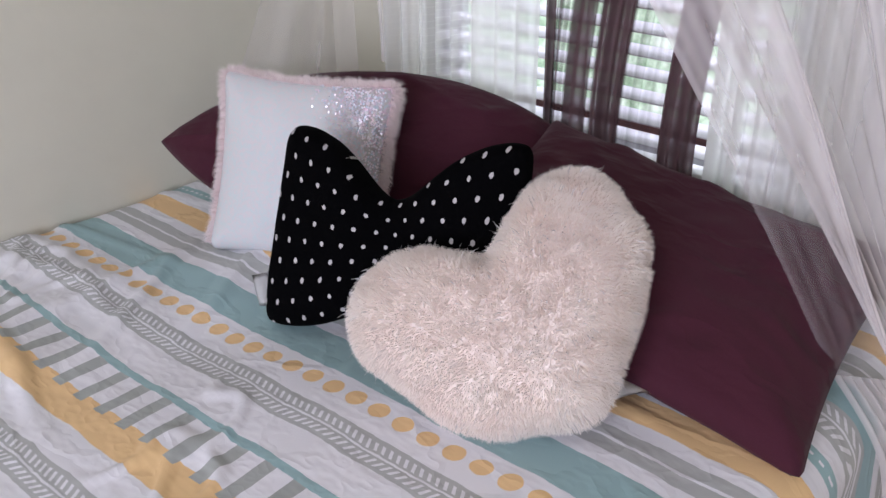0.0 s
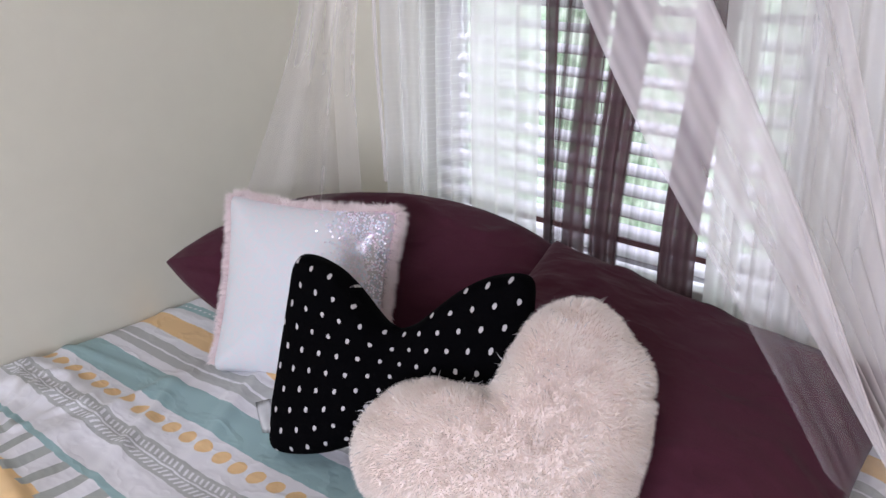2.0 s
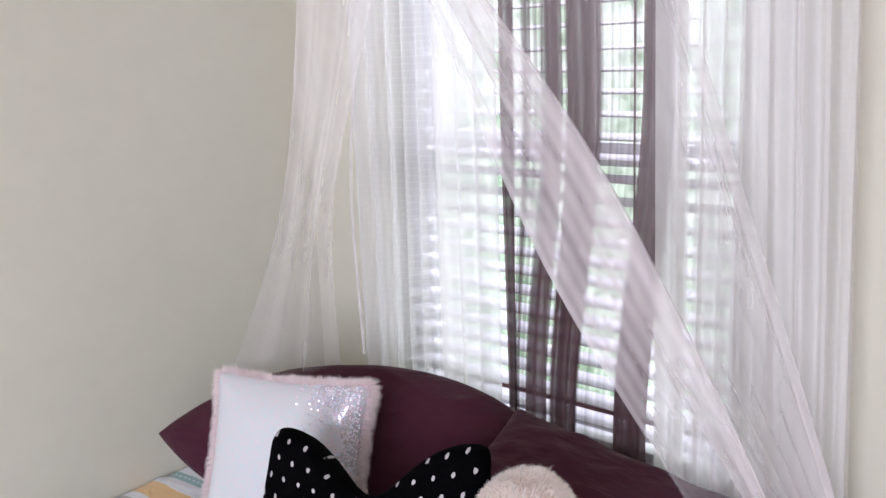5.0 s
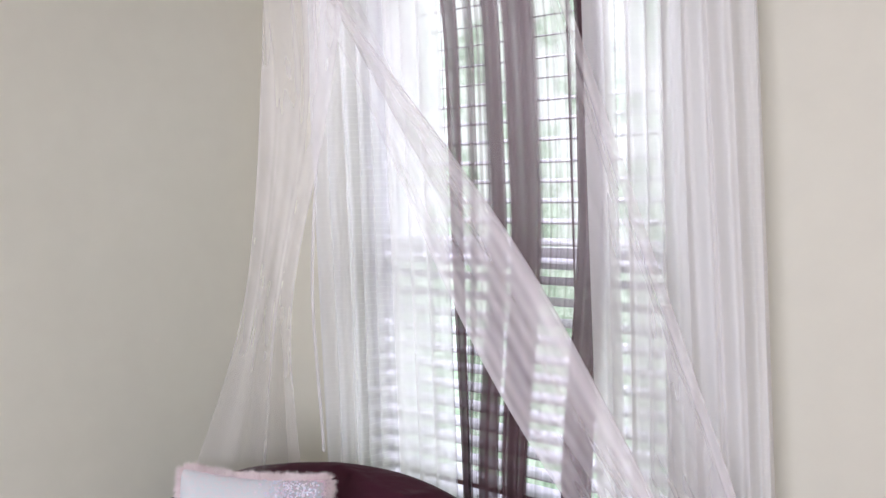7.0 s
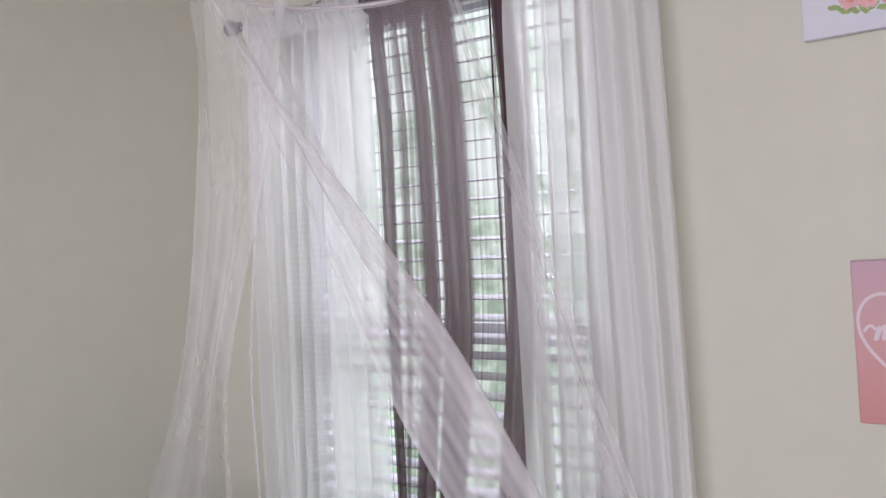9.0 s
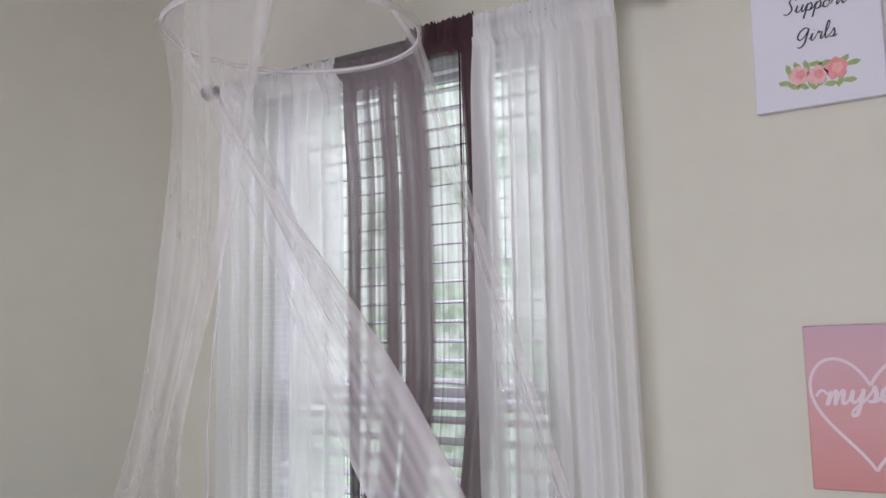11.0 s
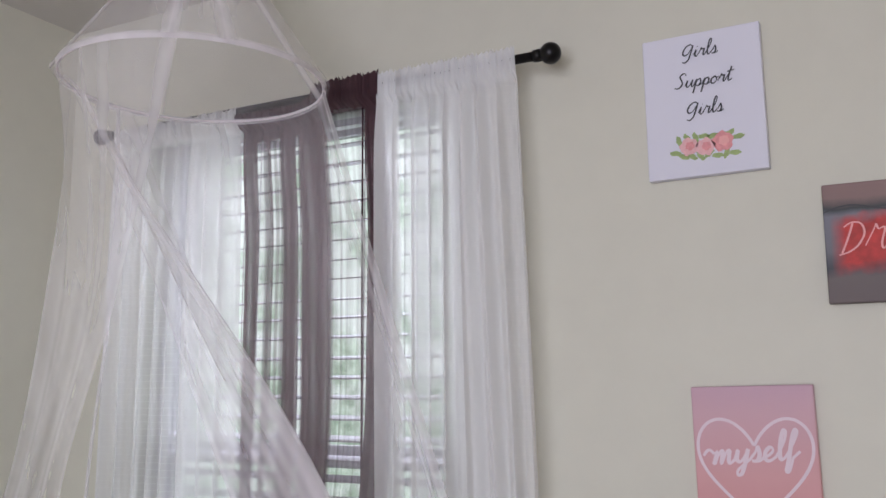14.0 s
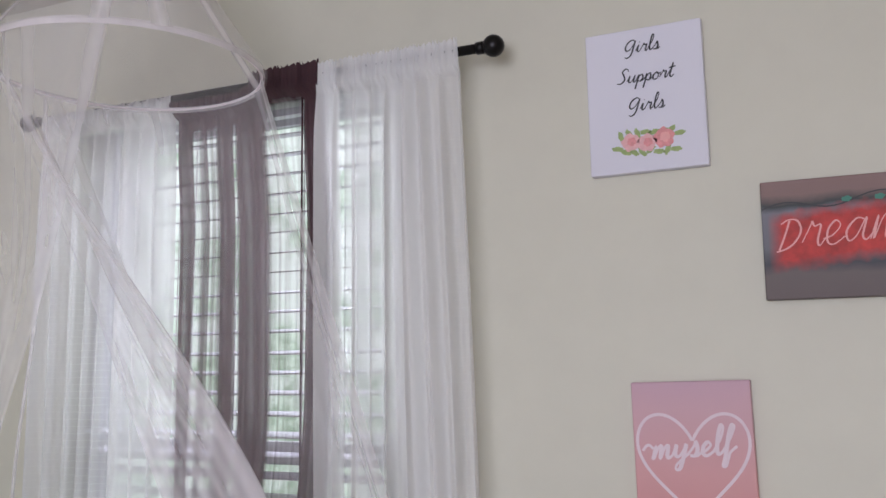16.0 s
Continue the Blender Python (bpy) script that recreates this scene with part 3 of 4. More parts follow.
    # the narrow drape: from the near side of the hoop back towards the wall
    def narrow(u, v):
        th = 160 + 102 * u
        top = ring_point(th)
        a = [Vector((0.615, -0.53, 1.70)), Vector((0.475, -0.50, 1.22)), Vector((0.20, -0.50, 0.735))]
        b = [Vector((0.755, -0.50, 1.62)), Vector((0.545, -0.43, 1.22)), Vector((0.375, -0.28, 0.80))]
        p = spline([top] + [q.lerp(w, u) for q, w in zip(a, b)], v)
        f = 0.006 * math.sin(2.5 * 6.283 * u + 2.0 * math.sin(2.2 * v)) + 0.006 * noise.noise((u * 4, v * 1.6, 2.0))
        return p + Vector((0.3, -0.7, 0.1)) * (f * (0.3 + v))

    def narrow_plies(u, v):
        n = 0.75 + 0.6 * bump_at(v, 0.5, 0.22)
        for q, w, k in ((0.985, 0.03, 1.0), (0.88, 0.06, 0.5), (0.72, 0.06, 0.7), (0.54, 0.05, 0.6), (0.36, 0.06, 0.5), (0.18, 0.05, 0.5), (0.03, 0.04, 0.6)):
            n += 0.6 * k * (1 - 0.8 * v) * bump_at(u + 0.03 * math.sin(2.5 * v + 9 * q), q, w)
        return n + 0.3 * noise.noise((u * 14, v * 0.9, 7.0))

    sheet("narrow_drape", 120, 60, narrow, M_NET, c, narrow_plies)

    def strand(u, v):
        p = spline([ring_point(128), Vector((0.47, -0.26, 1.62)), Vector((0.36, -0.20, 1.2)), Vector((0.37, -0.2, 0.84))], v)
        return p + Vector((0.012 * (u - 0.5) + 0.004 * math.sin(9 * v), 0.003 * math.sin(12 * u), 0))

    sheet("net_edge", 6, 50, strand, M_NET, c, lambda u, v: 2.2)


canopy()


# ---- the bed ----
BED_Z, BED_X = 0.557, 1.475


def bed_height(x, y):
    z = BED_Z
    z += 0.010 * noise.noise((x * 2.2, y * 2.2, 1.7)) + 0.006 * noise.noise((x * 6.0 + 3, y * 3.2, 4.1))
    ridge = noise.noise((x * 3.1 + 2.0, y * 9.0, 9.3))
    z += 0.011 * max(0.0, 1 - abs(ridge) * 5) * smooth01(-0.2, 0.3, noise.noise((x * 1.7, y * 1.7, 6.0)))
    cross = noise.noise((x * 8.5 + y * 4, y * 2.0 - x, 2.2))
    z += 0.010 * max(0.0, 1 - abs(cross) * 5) * smooth01(-0.1, 0.35, noise.noise((x * 1.9 + 7, y * 1.9, 3.0)))
    fine = noise.noise((x * 13 + y * 5, y * 10 - x * 6, 5.5))
    z += 0.0075 * max(0.0, 1 - abs(fine) * 5) * smooth01(-0.05, 0.3, noise.noise((x * 3.1 + 1, y * 3.1, 8.0)))
    return z


def bed():
    b = tagged(empty("bed"), "bed with a mattress pushed into the corner under the window", "bed")
    part("mattress", box(bmesh.new(), 0.02, 1.43, -2.02, -0.05, 0.27, 0.525, bevel=0.03), M_MATT, b)
    part("box_base", box(bmesh.new(), 0.03, 1.42, -2.0, -0.06, 0.08, 0.265, bevel=0.01), M_MATT, b)
    for x in (0.1, 1.35):
        for y in (-0.15, -1.9):
            part("leg", tube(bmesh.new(), (x, y, 0), (x, y, 0.082), 0.025, 16), M_BLACK, b)

    def place(u, v):
        y = -0.04 - v * 2.03
        s = u * 1.90
        r = 0.075
        edge = BED_X - r + 0.012 * noise.noise((0, y * 3.1, 8.0))
        if s < edge:
            x, z = max(0.008, s), bed_height(s, y)
            if s < 0.05:
                z -= 0.015 * (1 - s / 0.05) ** 2
        else:
            a = (s - edge) / r
            z0 = bed_height(edge, y)
            if a < math.pi / 2:
                x, z = edge + r * math.sin(a), z0 - r * (1 - math.cos(a))
            else:
                d = s - edge - r * math.pi / 2
                x = edge + r + 0.02 * d + 0.016 * math.sin(y * 17) * min(1, d * 5)
                z = z0 - r - d
        return (x, y, z)

    sp = sheet("bedspread", 330, 330, place, M_SPREAD)
    tagged(sp, "white cotton bedspread printed with teal, gold and grey bands", "bedspread")
    so = sp.modifiers.new("thickness", "SOLIDIFY")
    so.thickness, so.offset = 0.006, -1
    return sp


bed()


# ---- cushions ----
def cushion_mesh(outline, thick, n=26, seed=0, sharp=0.42, wrinkle=0.004, back=0.8):
    """A stuffed cushion: outline(a) for a in 0..1 gives its seam in the plane; it swells to both sides."""
    rnd = random.Random(seed)
    off = rnd.uniform(0, 50)
    bm = bmesh.new()
    m = 200
    seam = [Vector((*outline(i / m), 0)) for i in range(m)]
    c = sum(seam, Vector()) / m
    for side in (1, -1):
        prev = None
        for j in range(n + 1):
            t = j / n
            row = []
            for i in range(m):
                p = c.lerp(seam[i], t)
                lift = thick / 2 * (max(0.0, 1 - t ** 2.6)) ** sharp * (1 if side > 0 else back)
                w = wrinkle * (noise.noise((p.x * 9 + off, p.y * 9, side * 3.0)) + 0.6 * noise.noise((p.x * 24 + off, p.y * 24, side * 5.0))) * (0.3 + t)
                if wrinkle > 0.01:
                    fold = noise.noise((p.x * 4 + p.y * 7 + off, p.y * 5 - p.x * 3, side * 2.0))
                    w += 0.010 * max(0.0, 1 - abs(fold) * 7) * smooth01(0.35, 0.85, t)
                row.append(Vector((p.x, p.y, side * max(0.0, lift + w * (1 - t ** 8)))))
            if j == 0:
                first = bm.verts.new(row[0])
                prev = [first] * m
                continue
            vs = [bm.verts.new(q) for q in row]
            for i in range(m):
                k = (i + 1) % m
                f = (prev[i], vs[i], vs[k]) if j == 1 else (prev[i], vs[i], vs[k], prev[k])
                bm.faces.new(f if side > 0 else f[::-1])
            prev = vs
    bmesh.ops.remove_doubles(bm, verts=bm.verts, dist=0.0004)
    return bm


def rounded_rect(w, h, pinch=0.06, power=7.0):
    """Seam of a pillow: straight sides drawn in a little, pointed corners."""
    def at(a):
        t = a * 2 * math.pi
        cx, cy = math.cos(t), math.sin(t)
        k = (abs(cx) ** power + abs(cy) ** power) ** (-1 / power)
        x, y = cx * k, cy * k
        inx = 1 - pinch * (1 - y * y)
        iny = 1 - pinch * (1 - x * x)
        return (x * inx * w / 2, y * iny * h / 2)
    return at


def heart(w):
    """Seam of a soft heart: two fat limbs from a round tip to the lobes."""
    lobe, tip, r1, r2, k = Vector((0.305, 0.153)), Vector((-0.04, -0.128)), 0.225, 0.285, 0.02

    def inside(p):
        gaps = []
        for sx in (-1, 1):
            a = Vector((sx * lobe.x, lobe.y))
            ab = tip - a
            t = max(0.0, min(1.0, (p - a).dot(ab) / ab.dot(ab)))
            gaps.append((p - a - ab * t).length - (r1 + (r2 - r1) * t))
        h = max(0.0, min(1.0, 0.5 + 0.5 * (gaps[1] - gaps[0]) / k))
        return gaps[1] * (1 - h) + gaps[0] * h - k * h * (1 - h) < 0

    def at(a):
        d = Vector((math.cos(a * 2 * math.pi), math.sin(a * 2 * math.pi)))
        lo, hi, c = 0.0, 1.0, Vector((0, -0.03))
        for _ in range(20):
            mid = (lo + hi) / 2
            lo, hi = (mid, hi) if inside(c + d * mid) else (lo, mid)
        turn = a * 360 % 360
        full = 1 + 0.10 * bump_at(turn, 222, 26) + 0.07 * bump_at(turn, 318, 24) - 0.16 * bump_at(turn, 254, 24) - 0.09 * bump_at(turn, 226, 15) + 0.07 * bump_at(turn, 285, 22) + 0.07 * bump_at(turn, 342, 20) - 0.10 * bump_at(turn, 22, 14) - 0.07 * bump_at(turn, 118, 20) - 0.09 * bump_at(turn, 84, 13)
        q = (c + d * lo * full) * w
        return (q.x, q.y)
    return at


def lens_seam(w, h):
    """Seam of a long pillow whose ends are drawn to points."""
    def at(a):
        t = a * 2 * math.pi
        c, q = math.cos(t), math.sin(t)
        return (math.copysign(abs(c) ** 0.85, c) * w / 2, math.copysign(abs(q) ** 1.95, q) * h / 2)
    return at


def blades(name, source, count, length, width, material, parent, seed, where=None, lean=0.5, glints=0):
    """Fine fur: thin three-cornered hairs rooted all over a mesh."""
    rnd = random.Random(seed)
    bm = bmesh.new()
    bm.from_mesh(source)
    bm.faces.ensure_lookup_table()
    faces = [f for f in bm.faces if where is None or where(f.calc_center_median(), f.normal)]
    area = np.cumsum([f.calc_area() for f in faces])
    pts, tri, along = [], [], []
    for _ in range(count):
        f = faces[int(np.searchsorted(area, rnd.random() * area[-1]))]
        vs = [v.co for v in f.verts]
        a, b = rnd.random(), rnd.random()
        p = vs[0].lerp(vs[1], a).lerp(vs[-1].lerp(vs[2], a) if len(vs) > 3 else vs[2], b)
        n = f.normal
        clump = Vector((noise.noise(p * 38), noise.noise(p * 38 + Vector((9, 0, 0))), noise.noise(p * 38 + Vector((0, 9, 0)))))
        d = (n + lean * (clump * 1.6 + Vector((rnd.gauss(0, 0.3), rnd.gauss(0, 0.3) - 0.35, rnd.gauss(0, 0.3))))).normalized()
        L = length * rnd.uniform(0.55, 1.15)
        s = d.cross(Vector((rnd.gauss(0, 1), rnd.gauss(0, 1), rnd.gauss(0, 1)))).normalized() * width * rnd.uniform(0.7, 1.3)
        mid = p + d * L * 0.55
        tip = mid + (d + Vector((0, -0.45, 0)) + clump * 0.5).normalized() * L * 0.45
        k = len(pts)
        pts += [p - s, p + s, mid + s * 0.7, mid - s * 0.7, tip]
        tri += [(k, k + 1, k + 2, k + 3), (k + 3, k + 2, k + 4)]
        along += [0, 0, 0.6, 0.6, 1]
    bm.free()
    me = bpy.data.meshes.new(name)
    me.from_pydata(pts, [], tri)
    me.attributes.new("along", "FLOAT", "POINT").data.foreach_set("value", along)
    me.materials.append(material)
    ob = new(name, me)
    ob.parent = parent
    ob["kind"] = "stuff"
    return ob


def tag_on(parent, m, w, h):
    bm = bmesh.new()
    n = 6
    rows = [[bm.verts.new(m @ Vector((w * (i / n - 0.5), h * (j / n - 0.5), 0.006 * math.sin(3 * i / n + 2 * j / n)))) for i in range(n + 1)] for j in range(n + 1)]
    for j in range(n):
        for i in range(n):
            bm.faces.new((rows[j][i], rows[j][i + 1], rows[j + 1][i + 1], rows[j + 1][i]))
    bmesh.ops.solidify(bm, geom=bm.faces[:], thickness=0.001)
    part("care_tag", bm, M_TAG, parent, "white satin care tag", smooth=True)


def lean_frame(centre, heading, lean, roll=0.0):
    """heading: degrees by which the width turns from x towards y; lean: degrees of the face from lying flat."""
    h, l = radians(heading), radians(lean)
    across = Vector((math.cos(h), math.sin(h), 0))
    up = Vector((-math.sin(h) * math.cos(l), math.cos(h) * math.cos(l), math.sin(l)))
    return frame_of(centre, across, up) @ pose(0, 0, 0, 0, 0, roll)


def bed_pillow(seam, centre, heading, lean, thick, seed, label, roll=0.0):
    p = part("bed_pillow", cushion_mesh(seam, thick, 30, seed, 0.55, 0.011), M_MAROON, smooth=True)
    p.matrix_world = lean_frame(centre, heading, lean, roll)
    return tagged(p, label, "pillow", "maroon bed pillows")


bed_pillow(lens_seam(0.90, 0.345), (0.480, -0.354, 0.708), 30.3, 49, 0.147, 1, "plump maroon cotton bed pillow leaning into the corner", 0.4)
bed_pillow(rounded_rect(0.664, 0.498, 0.065, 60.0), (1.112, -0.357, 0.672), 47.3, 15.1, 0.138, 2, "plump maroon cotton bed pillow lying near the bed's edge", -42)


def sequin_cushion():
    c = part("sequin_cushion", cushion_mesh(rounded_rect(0.352, 0.350, 0.075, 24.0), 0.10, 26, 4, 0.5, 0.003), M_SEQUIN, smooth=True)
    blades("fringe", c.data, 13000, 0.019, 0.0006, M_PINKFUR, c, 11, where=lambda p, n: abs(p.z) < 0.012 and p.y > -0.158, lean=0.5)
    rnd = random.Random(17)
    bm = bmesh.new()
    for _ in range(2200):
        x, y = rnd.uniform(0.02, 0.158), rnd.uniform(-0.10, 0.160)
        if x + 0.45 * y < 0.118 + rnd.gauss(0, 0.03):
            continue
        t = max(abs(x) / 0.17, abs(y) / 0.168)
        z = 0.05 * max(0.0, 1 - t ** 2.6) ** 0.5 + 0.0025
        m = pose(x, y, z, rnd.gauss(-8, 16), rnd.gauss(18, 16), rnd.uniform(0, 60))
        bmesh.ops.create_circle(bm, cap_ends=True, segments=8, radius=0.0019, matrix=m)
    tagged(part("sequin_patch", bm, M_DISC, c, "shiny pearly pink and blue sequins"), kind="stuff")
    c.matrix_world = lean_frame((0.470, -0.525, 0.722), 24, 68, -1)
    return tagged(c, "square white sequin cushion with a fluffy pink edge", "cushion", "cushions on the bed")


sequin_cushion()


def bow_cushion():
    def seam(a):
        t = a * 2 * math.pi
        x, y = rounded_rect(0.426, 0.338, 0.01, 16.0)(a)
        dip = bump_at(x, 0.0, 0.10) * (1 - 0.25 * min(1.0, abs(x) / 0.2))
        y = y - 0.105 * dip if y > 0 else y + 0.06 * dip
        if x < 0:
            x += 0.10 * max(-0.08, y) * smooth01(0.05, 0.2, -x)
        return (x, y)

    bm = cushion_mesh(seam, 0.12, 26, 8, 0.45, 0.004)
    for v in bm.verts:
        v.co.z *= 1 - 0.45 * bump_at(v.co.x, 0.0, 0.05)
    c = part("bow_cushion", bm, M_KNIT, smooth=True)
    c.matrix_world = lean_frame((0.808, -0.628, 0.726), 18.9, 69.4, 2.5)
    tag_on(c, c.matrix_world.inverted() @ pose(0.597, -0.735, 0.605, 78, 0, 30) @ pose(0, 0, 0, 0, 0, 10), 0.022, 0.055)
    return tagged(c, "black knitted bow-shaped cushion with small white dots", "cushion", "cushions on the bed")


bow_cushion()


def heart_cushion():
    c = part("heart_cushion", cushion_mesh(heart(0.429), 0.16, 30, 6, 0.5, 0.003), M_FURBASE, smooth=True)
    blades("fur", c.data, 95000, 0.0125, 0.0007, M_FUR, c, 21, lean=0.3)
    blades("silver_threads", c.data, 380, 0.022, 0.0008, M_GLINT, c, 31, where=lambda p, n: n.z > 0.1, lean=0.4)
    c.matrix_world = lean_frame((1.064, -0.655, 0.700), 18.8, 44.5, 37)
    tag_on(c, c.matrix_world.inverted() @ pose(1.214, -0.578, 0.604, 24, -14, 38), 0.055, 0.026)
    return tagged(c, "furry blush pink heart-shaped cushion with silver glitter threads", "cushion", "cushions on the bed")


heart_cushion()


# ---- canvas prints ----
def canvas_material(name, stops, axis="Y"):
    n = Nodes(name)
    sep = n.add("ShaderNodeSeparateXYZ")
    n.link(n.coords(), sep.inputs[0])
    f = n.math("ADD", sep.outputs[axis], n.math("MULTIPLY", n.math("SUBTRACT", n.noise(12.0, 4.0), 0.5), 0.03))
    r = n.t.nodes.new("ShaderNodeValToRGB")
    r.color_ramp.elements[0].position, r.color_ramp.elements[0].color = stops[0][0], (*stops[0][1], 1)
    r.color_ramp.elements[1].position, r.color_ramp.elements[1].color = stops[-1][0], (*stops[-1][1], 1)
    for p, c in stops[1:-1]:
        r.color_ramp.elements.new(p).color = (*c, 1)
    n.link(n.ramp(f, -0.15, 0.15), r.inputs["Fac"])
    n.link(r.outputs["Color"], n.bsdf.inputs["Base Color"])
    n.bsdf.inputs["Roughness"].default_value = 0.6
    n.link(n.bump(n.noise(700.0, 1.0), 0.2, 0.0005), n.bsdf.inputs["Normal"])
    return n.mat


M_INK = plain("dark_grey_ink", (0.06, 0.06, 0.065), 0.7, vary=0.2, bump=0)
M_PALE = plain("pale_pink_print", (0.80, 0.66, 0.70), 0.7, vary=0.05, bump=0)
M_NEON = plain("pink_neon_print", (0.85, 0.42, 0.40), 0.6, vary=0.1, bump=0)
M_ROSE = plain("rose_print", (0.72, 0.30, 0.30), 0.7, vary=0.25, grain=120, bump=0)
M_ROSE2 = plain("pale_rose_print", (0.78, 0.45, 0.45), 0.7, vary=0.2, grain=120, bump=0)
M_LEAF = plain("leaf_print", (0.33, 0.42, 0.17), 0.7, vary=0.3, grain=120, bump=0)


# Hand-drawn script: pen strokes on a unit em (baseline 0, capitals about 0.95), then the pen's advance.
SCRIPT = {}
SCRIPT["G"] = (0.70, [(0.56, 0.72), (0.42, 0.86), (0.16, 0.72), (0.05, 0.40), (0.15, 0.18), (0.35, 0.26), (0.54, 0.62), (0.58, 0.78), (0.53, 0.30), (0.45, -0.12), (0.25, -0.30), (0.10, -0.22)])
SCRIPT["S"] = (0.62, [(0.58, 0.78), (0.52, 0.93), (0.36, 0.95), (0.24, 0.76), (0.36, 0.52), (0.44, 0.26), (0.27, 0.03), (0.02, 0.06)])
SCRIPT["D"] = (0.74, [(0.02, 0.82), (0.24, 0.93), (0.52, 0.86), (0.66, 0.55), (0.52, 0.22), (0.26, 0.05), (0.0, 0.0)], [(0.27, 0.90), (0.20, 0.50), (0.08, 0.04)])
SCRIPT["i"] = (0.27, [(0.0, 0.12), (0.12, 0.46), (0.10, 0.13), (0.18, 0.02), (0.29, 0.14)], [(0.15, 0.64), (0.17, 0.67)])
SCRIPT["r"] = (0.42, [(0.0, 0.12), (0.12, 0.42), (0.15, 0.52), (0.21, 0.42), (0.33, 0.43), (0.31, 0.14), (0.36, 0.02), (0.45, 0.14)])
SCRIPT["l"] = (0.31, [(0.0, 0.12), (0.20, 0.55), (0.26, 0.93), (0.18, 1.02), (0.12, 0.72), (0.12, 0.20), (0.20, 0.02), (0.33, 0.14)])
SCRIPT["s"] = (0.40, [(0.0, 0.12), (0.15, 0.35), (0.20, 0.52), (0.29, 0.25), (0.22, 0.04), (0.06, 0.05)], [(0.22, 0.04), (0.32, 0.04), (0.43, 0.14)])
SCRIPT["u"] = (0.52, [(0.0, 0.12), (0.10, 0.46), (0.08, 0.15), (0.18, 0.02), (0.32, 0.20), (0.40, 0.46), (0.38, 0.12), (0.45, 0.02), (0.55, 0.14)])
SCRIPT["p"] = (0.47, [(0.0, 0.12), (0.12, 0.46), (0.08, 0.0), (0.03, -0.44)], [(0.08, -0.05), (0.16, 0.34), (0.30, 0.46), (0.38, 0.25), (0.28, 0.03), (0.12, 0.08)], [(0.28, 0.03), (0.50, 0.14)])
SCRIPT["o"] = (0.44, [(0.22, 0.46), (0.05, 0.30), (0.08, 0.06), (0.25, 0.02), (0.36, 0.22), (0.30, 0.42), (0.21, 0.45), (0.32, 0.36), (0.47, 0.38)])
SCRIPT["t"] = (0.36, [(0.0, 0.12), (0.20, 0.60), (0.25, 0.92), (0.19, 0.50), (0.16, 0.15), (0.25, 0.02), (0.38, 0.14)], [(0.04, 0.62), (0.42, 0.68)])
SCRIPT["m"] = (0.68, [(0.0, 0.02), (0.09, 0.46), (0.06, 0.02), (0.18, 0.40), (0.28, 0.44), (0.28, 0.02), (0.40, 0.40), (0.50, 0.44), (0.50, 0.12), (0.57, 0.02), (0.70, 0.14)])
SCRIPT["y"] = (0.51, [(0.0, 0.12), (0.09, 0.46), (0.08, 0.15), (0.20, 0.04), (0.34, 0.25), (0.41, 0.46), (0.36, 0.0), (0.28, -0.36), (0.15, -0.40), (0.15, -0.25), (0.32, -0.06), (0.54, 0.14)])
SCRIPT["e"] = (0.40, [(0.0, 0.14), (0.18, 0.20), (0.30, 0.36), (0.20, 0.48), (0.07, 0.32), (0.09, 0.08), (0.22, 0.01), (0.42, 0.14)])
SCRIPT["f"] = (0.42, [(0.0, 0.12), (0.20, 0.55), (0.30, 0.92), (0.22, 1.0), (0.15, 0.70), (0.10, 0.0), (0.06, -0.36), (0.15, -0.38), (0.21, -0.10), (0.24, 0.06), (0.44, 0.26)])
SCRIPT["a"] = (0.52, [(0.36, 0.42), (0.20, 0.46), (0.04, 0.25), (0.10, 0.04), (0.24, 0.12), (0.39, 0.46), (0.36, 0.12), (0.44, 0.02), (0.55, 0.14)])


def ribbon(bm, pts, width, z, fine=7):
    """A pen stroke through pts: thinner on upstrokes, thicker on downstrokes."""
    ps = [Vector(p) for p in pts]
    line = [spline(ps, i / (fine * (len(ps) - 1))) for i in range(fine * (len(ps) - 1) + 1)]
    prev = None
    for i, p in enumerate(line):
        d = (line[min(i + 1, len(line) - 1)] - line[max(i - 1, 0)]).normalized()
        w = width / 2 * (1.0 + 0.28 * (-d.y))
        side = Vector((-d.y, d.x)) * w
        pair = (bm.verts.new((p.x + side.x, p.y + side.y, z + i * 8e-6)), bm.verts.new((p.x - side.x, p.y - side.y, z + i * 8e-6)))
        if prev:
            bm.faces.new((prev[0], prev[1], pair[1], pair[0]))
        prev = pair


def lettering(words, width, m, material, parent, em, pen, slant=0.22, small=1.0):
    """A word in script, its strokes laid on the face of a print: width over all, em the height of its capitals."""
    total = sum(SCRIPT[c][0] * (small if c.islower() else 1) for c in words)
    sx = width / total
    x, bm, k = -width / 2, bmesh.new(), 0
    for c in words:
        grow = small if c.islower() else 1.0
        for pts in SCRIPT[c][1:]:
            ribbon(bm, [(x + px * sx * grow + slant * py * em * grow, py * em * grow) for px, py in pts], pen, 0.0006 * k / 12)
            k += 1
        x += SCRIPT[c][0] * sx * grow
    t = part("lettering", bm, material, parent)
    t.matrix_local = m
    return t


def canvas(name, x0, x1, z0, z1, material, label, turn=0.0):
    w, h = x1 - x0, z1 - z0
    body = part(name, box(bmesh.new(), -w / 2, w / 2, -h / 2, h / 2, -0.018, 0, bevel=0.0025), material)
    body.matrix_world = pose((x0 + x1) / 2, -0.0195, (z0 + z1) / 2, 90, 0, 0) @ pose(0, 0, 0, 0, 0, turn)
    return tagged(body, label, "canvas print", "canvas prints on the wall")


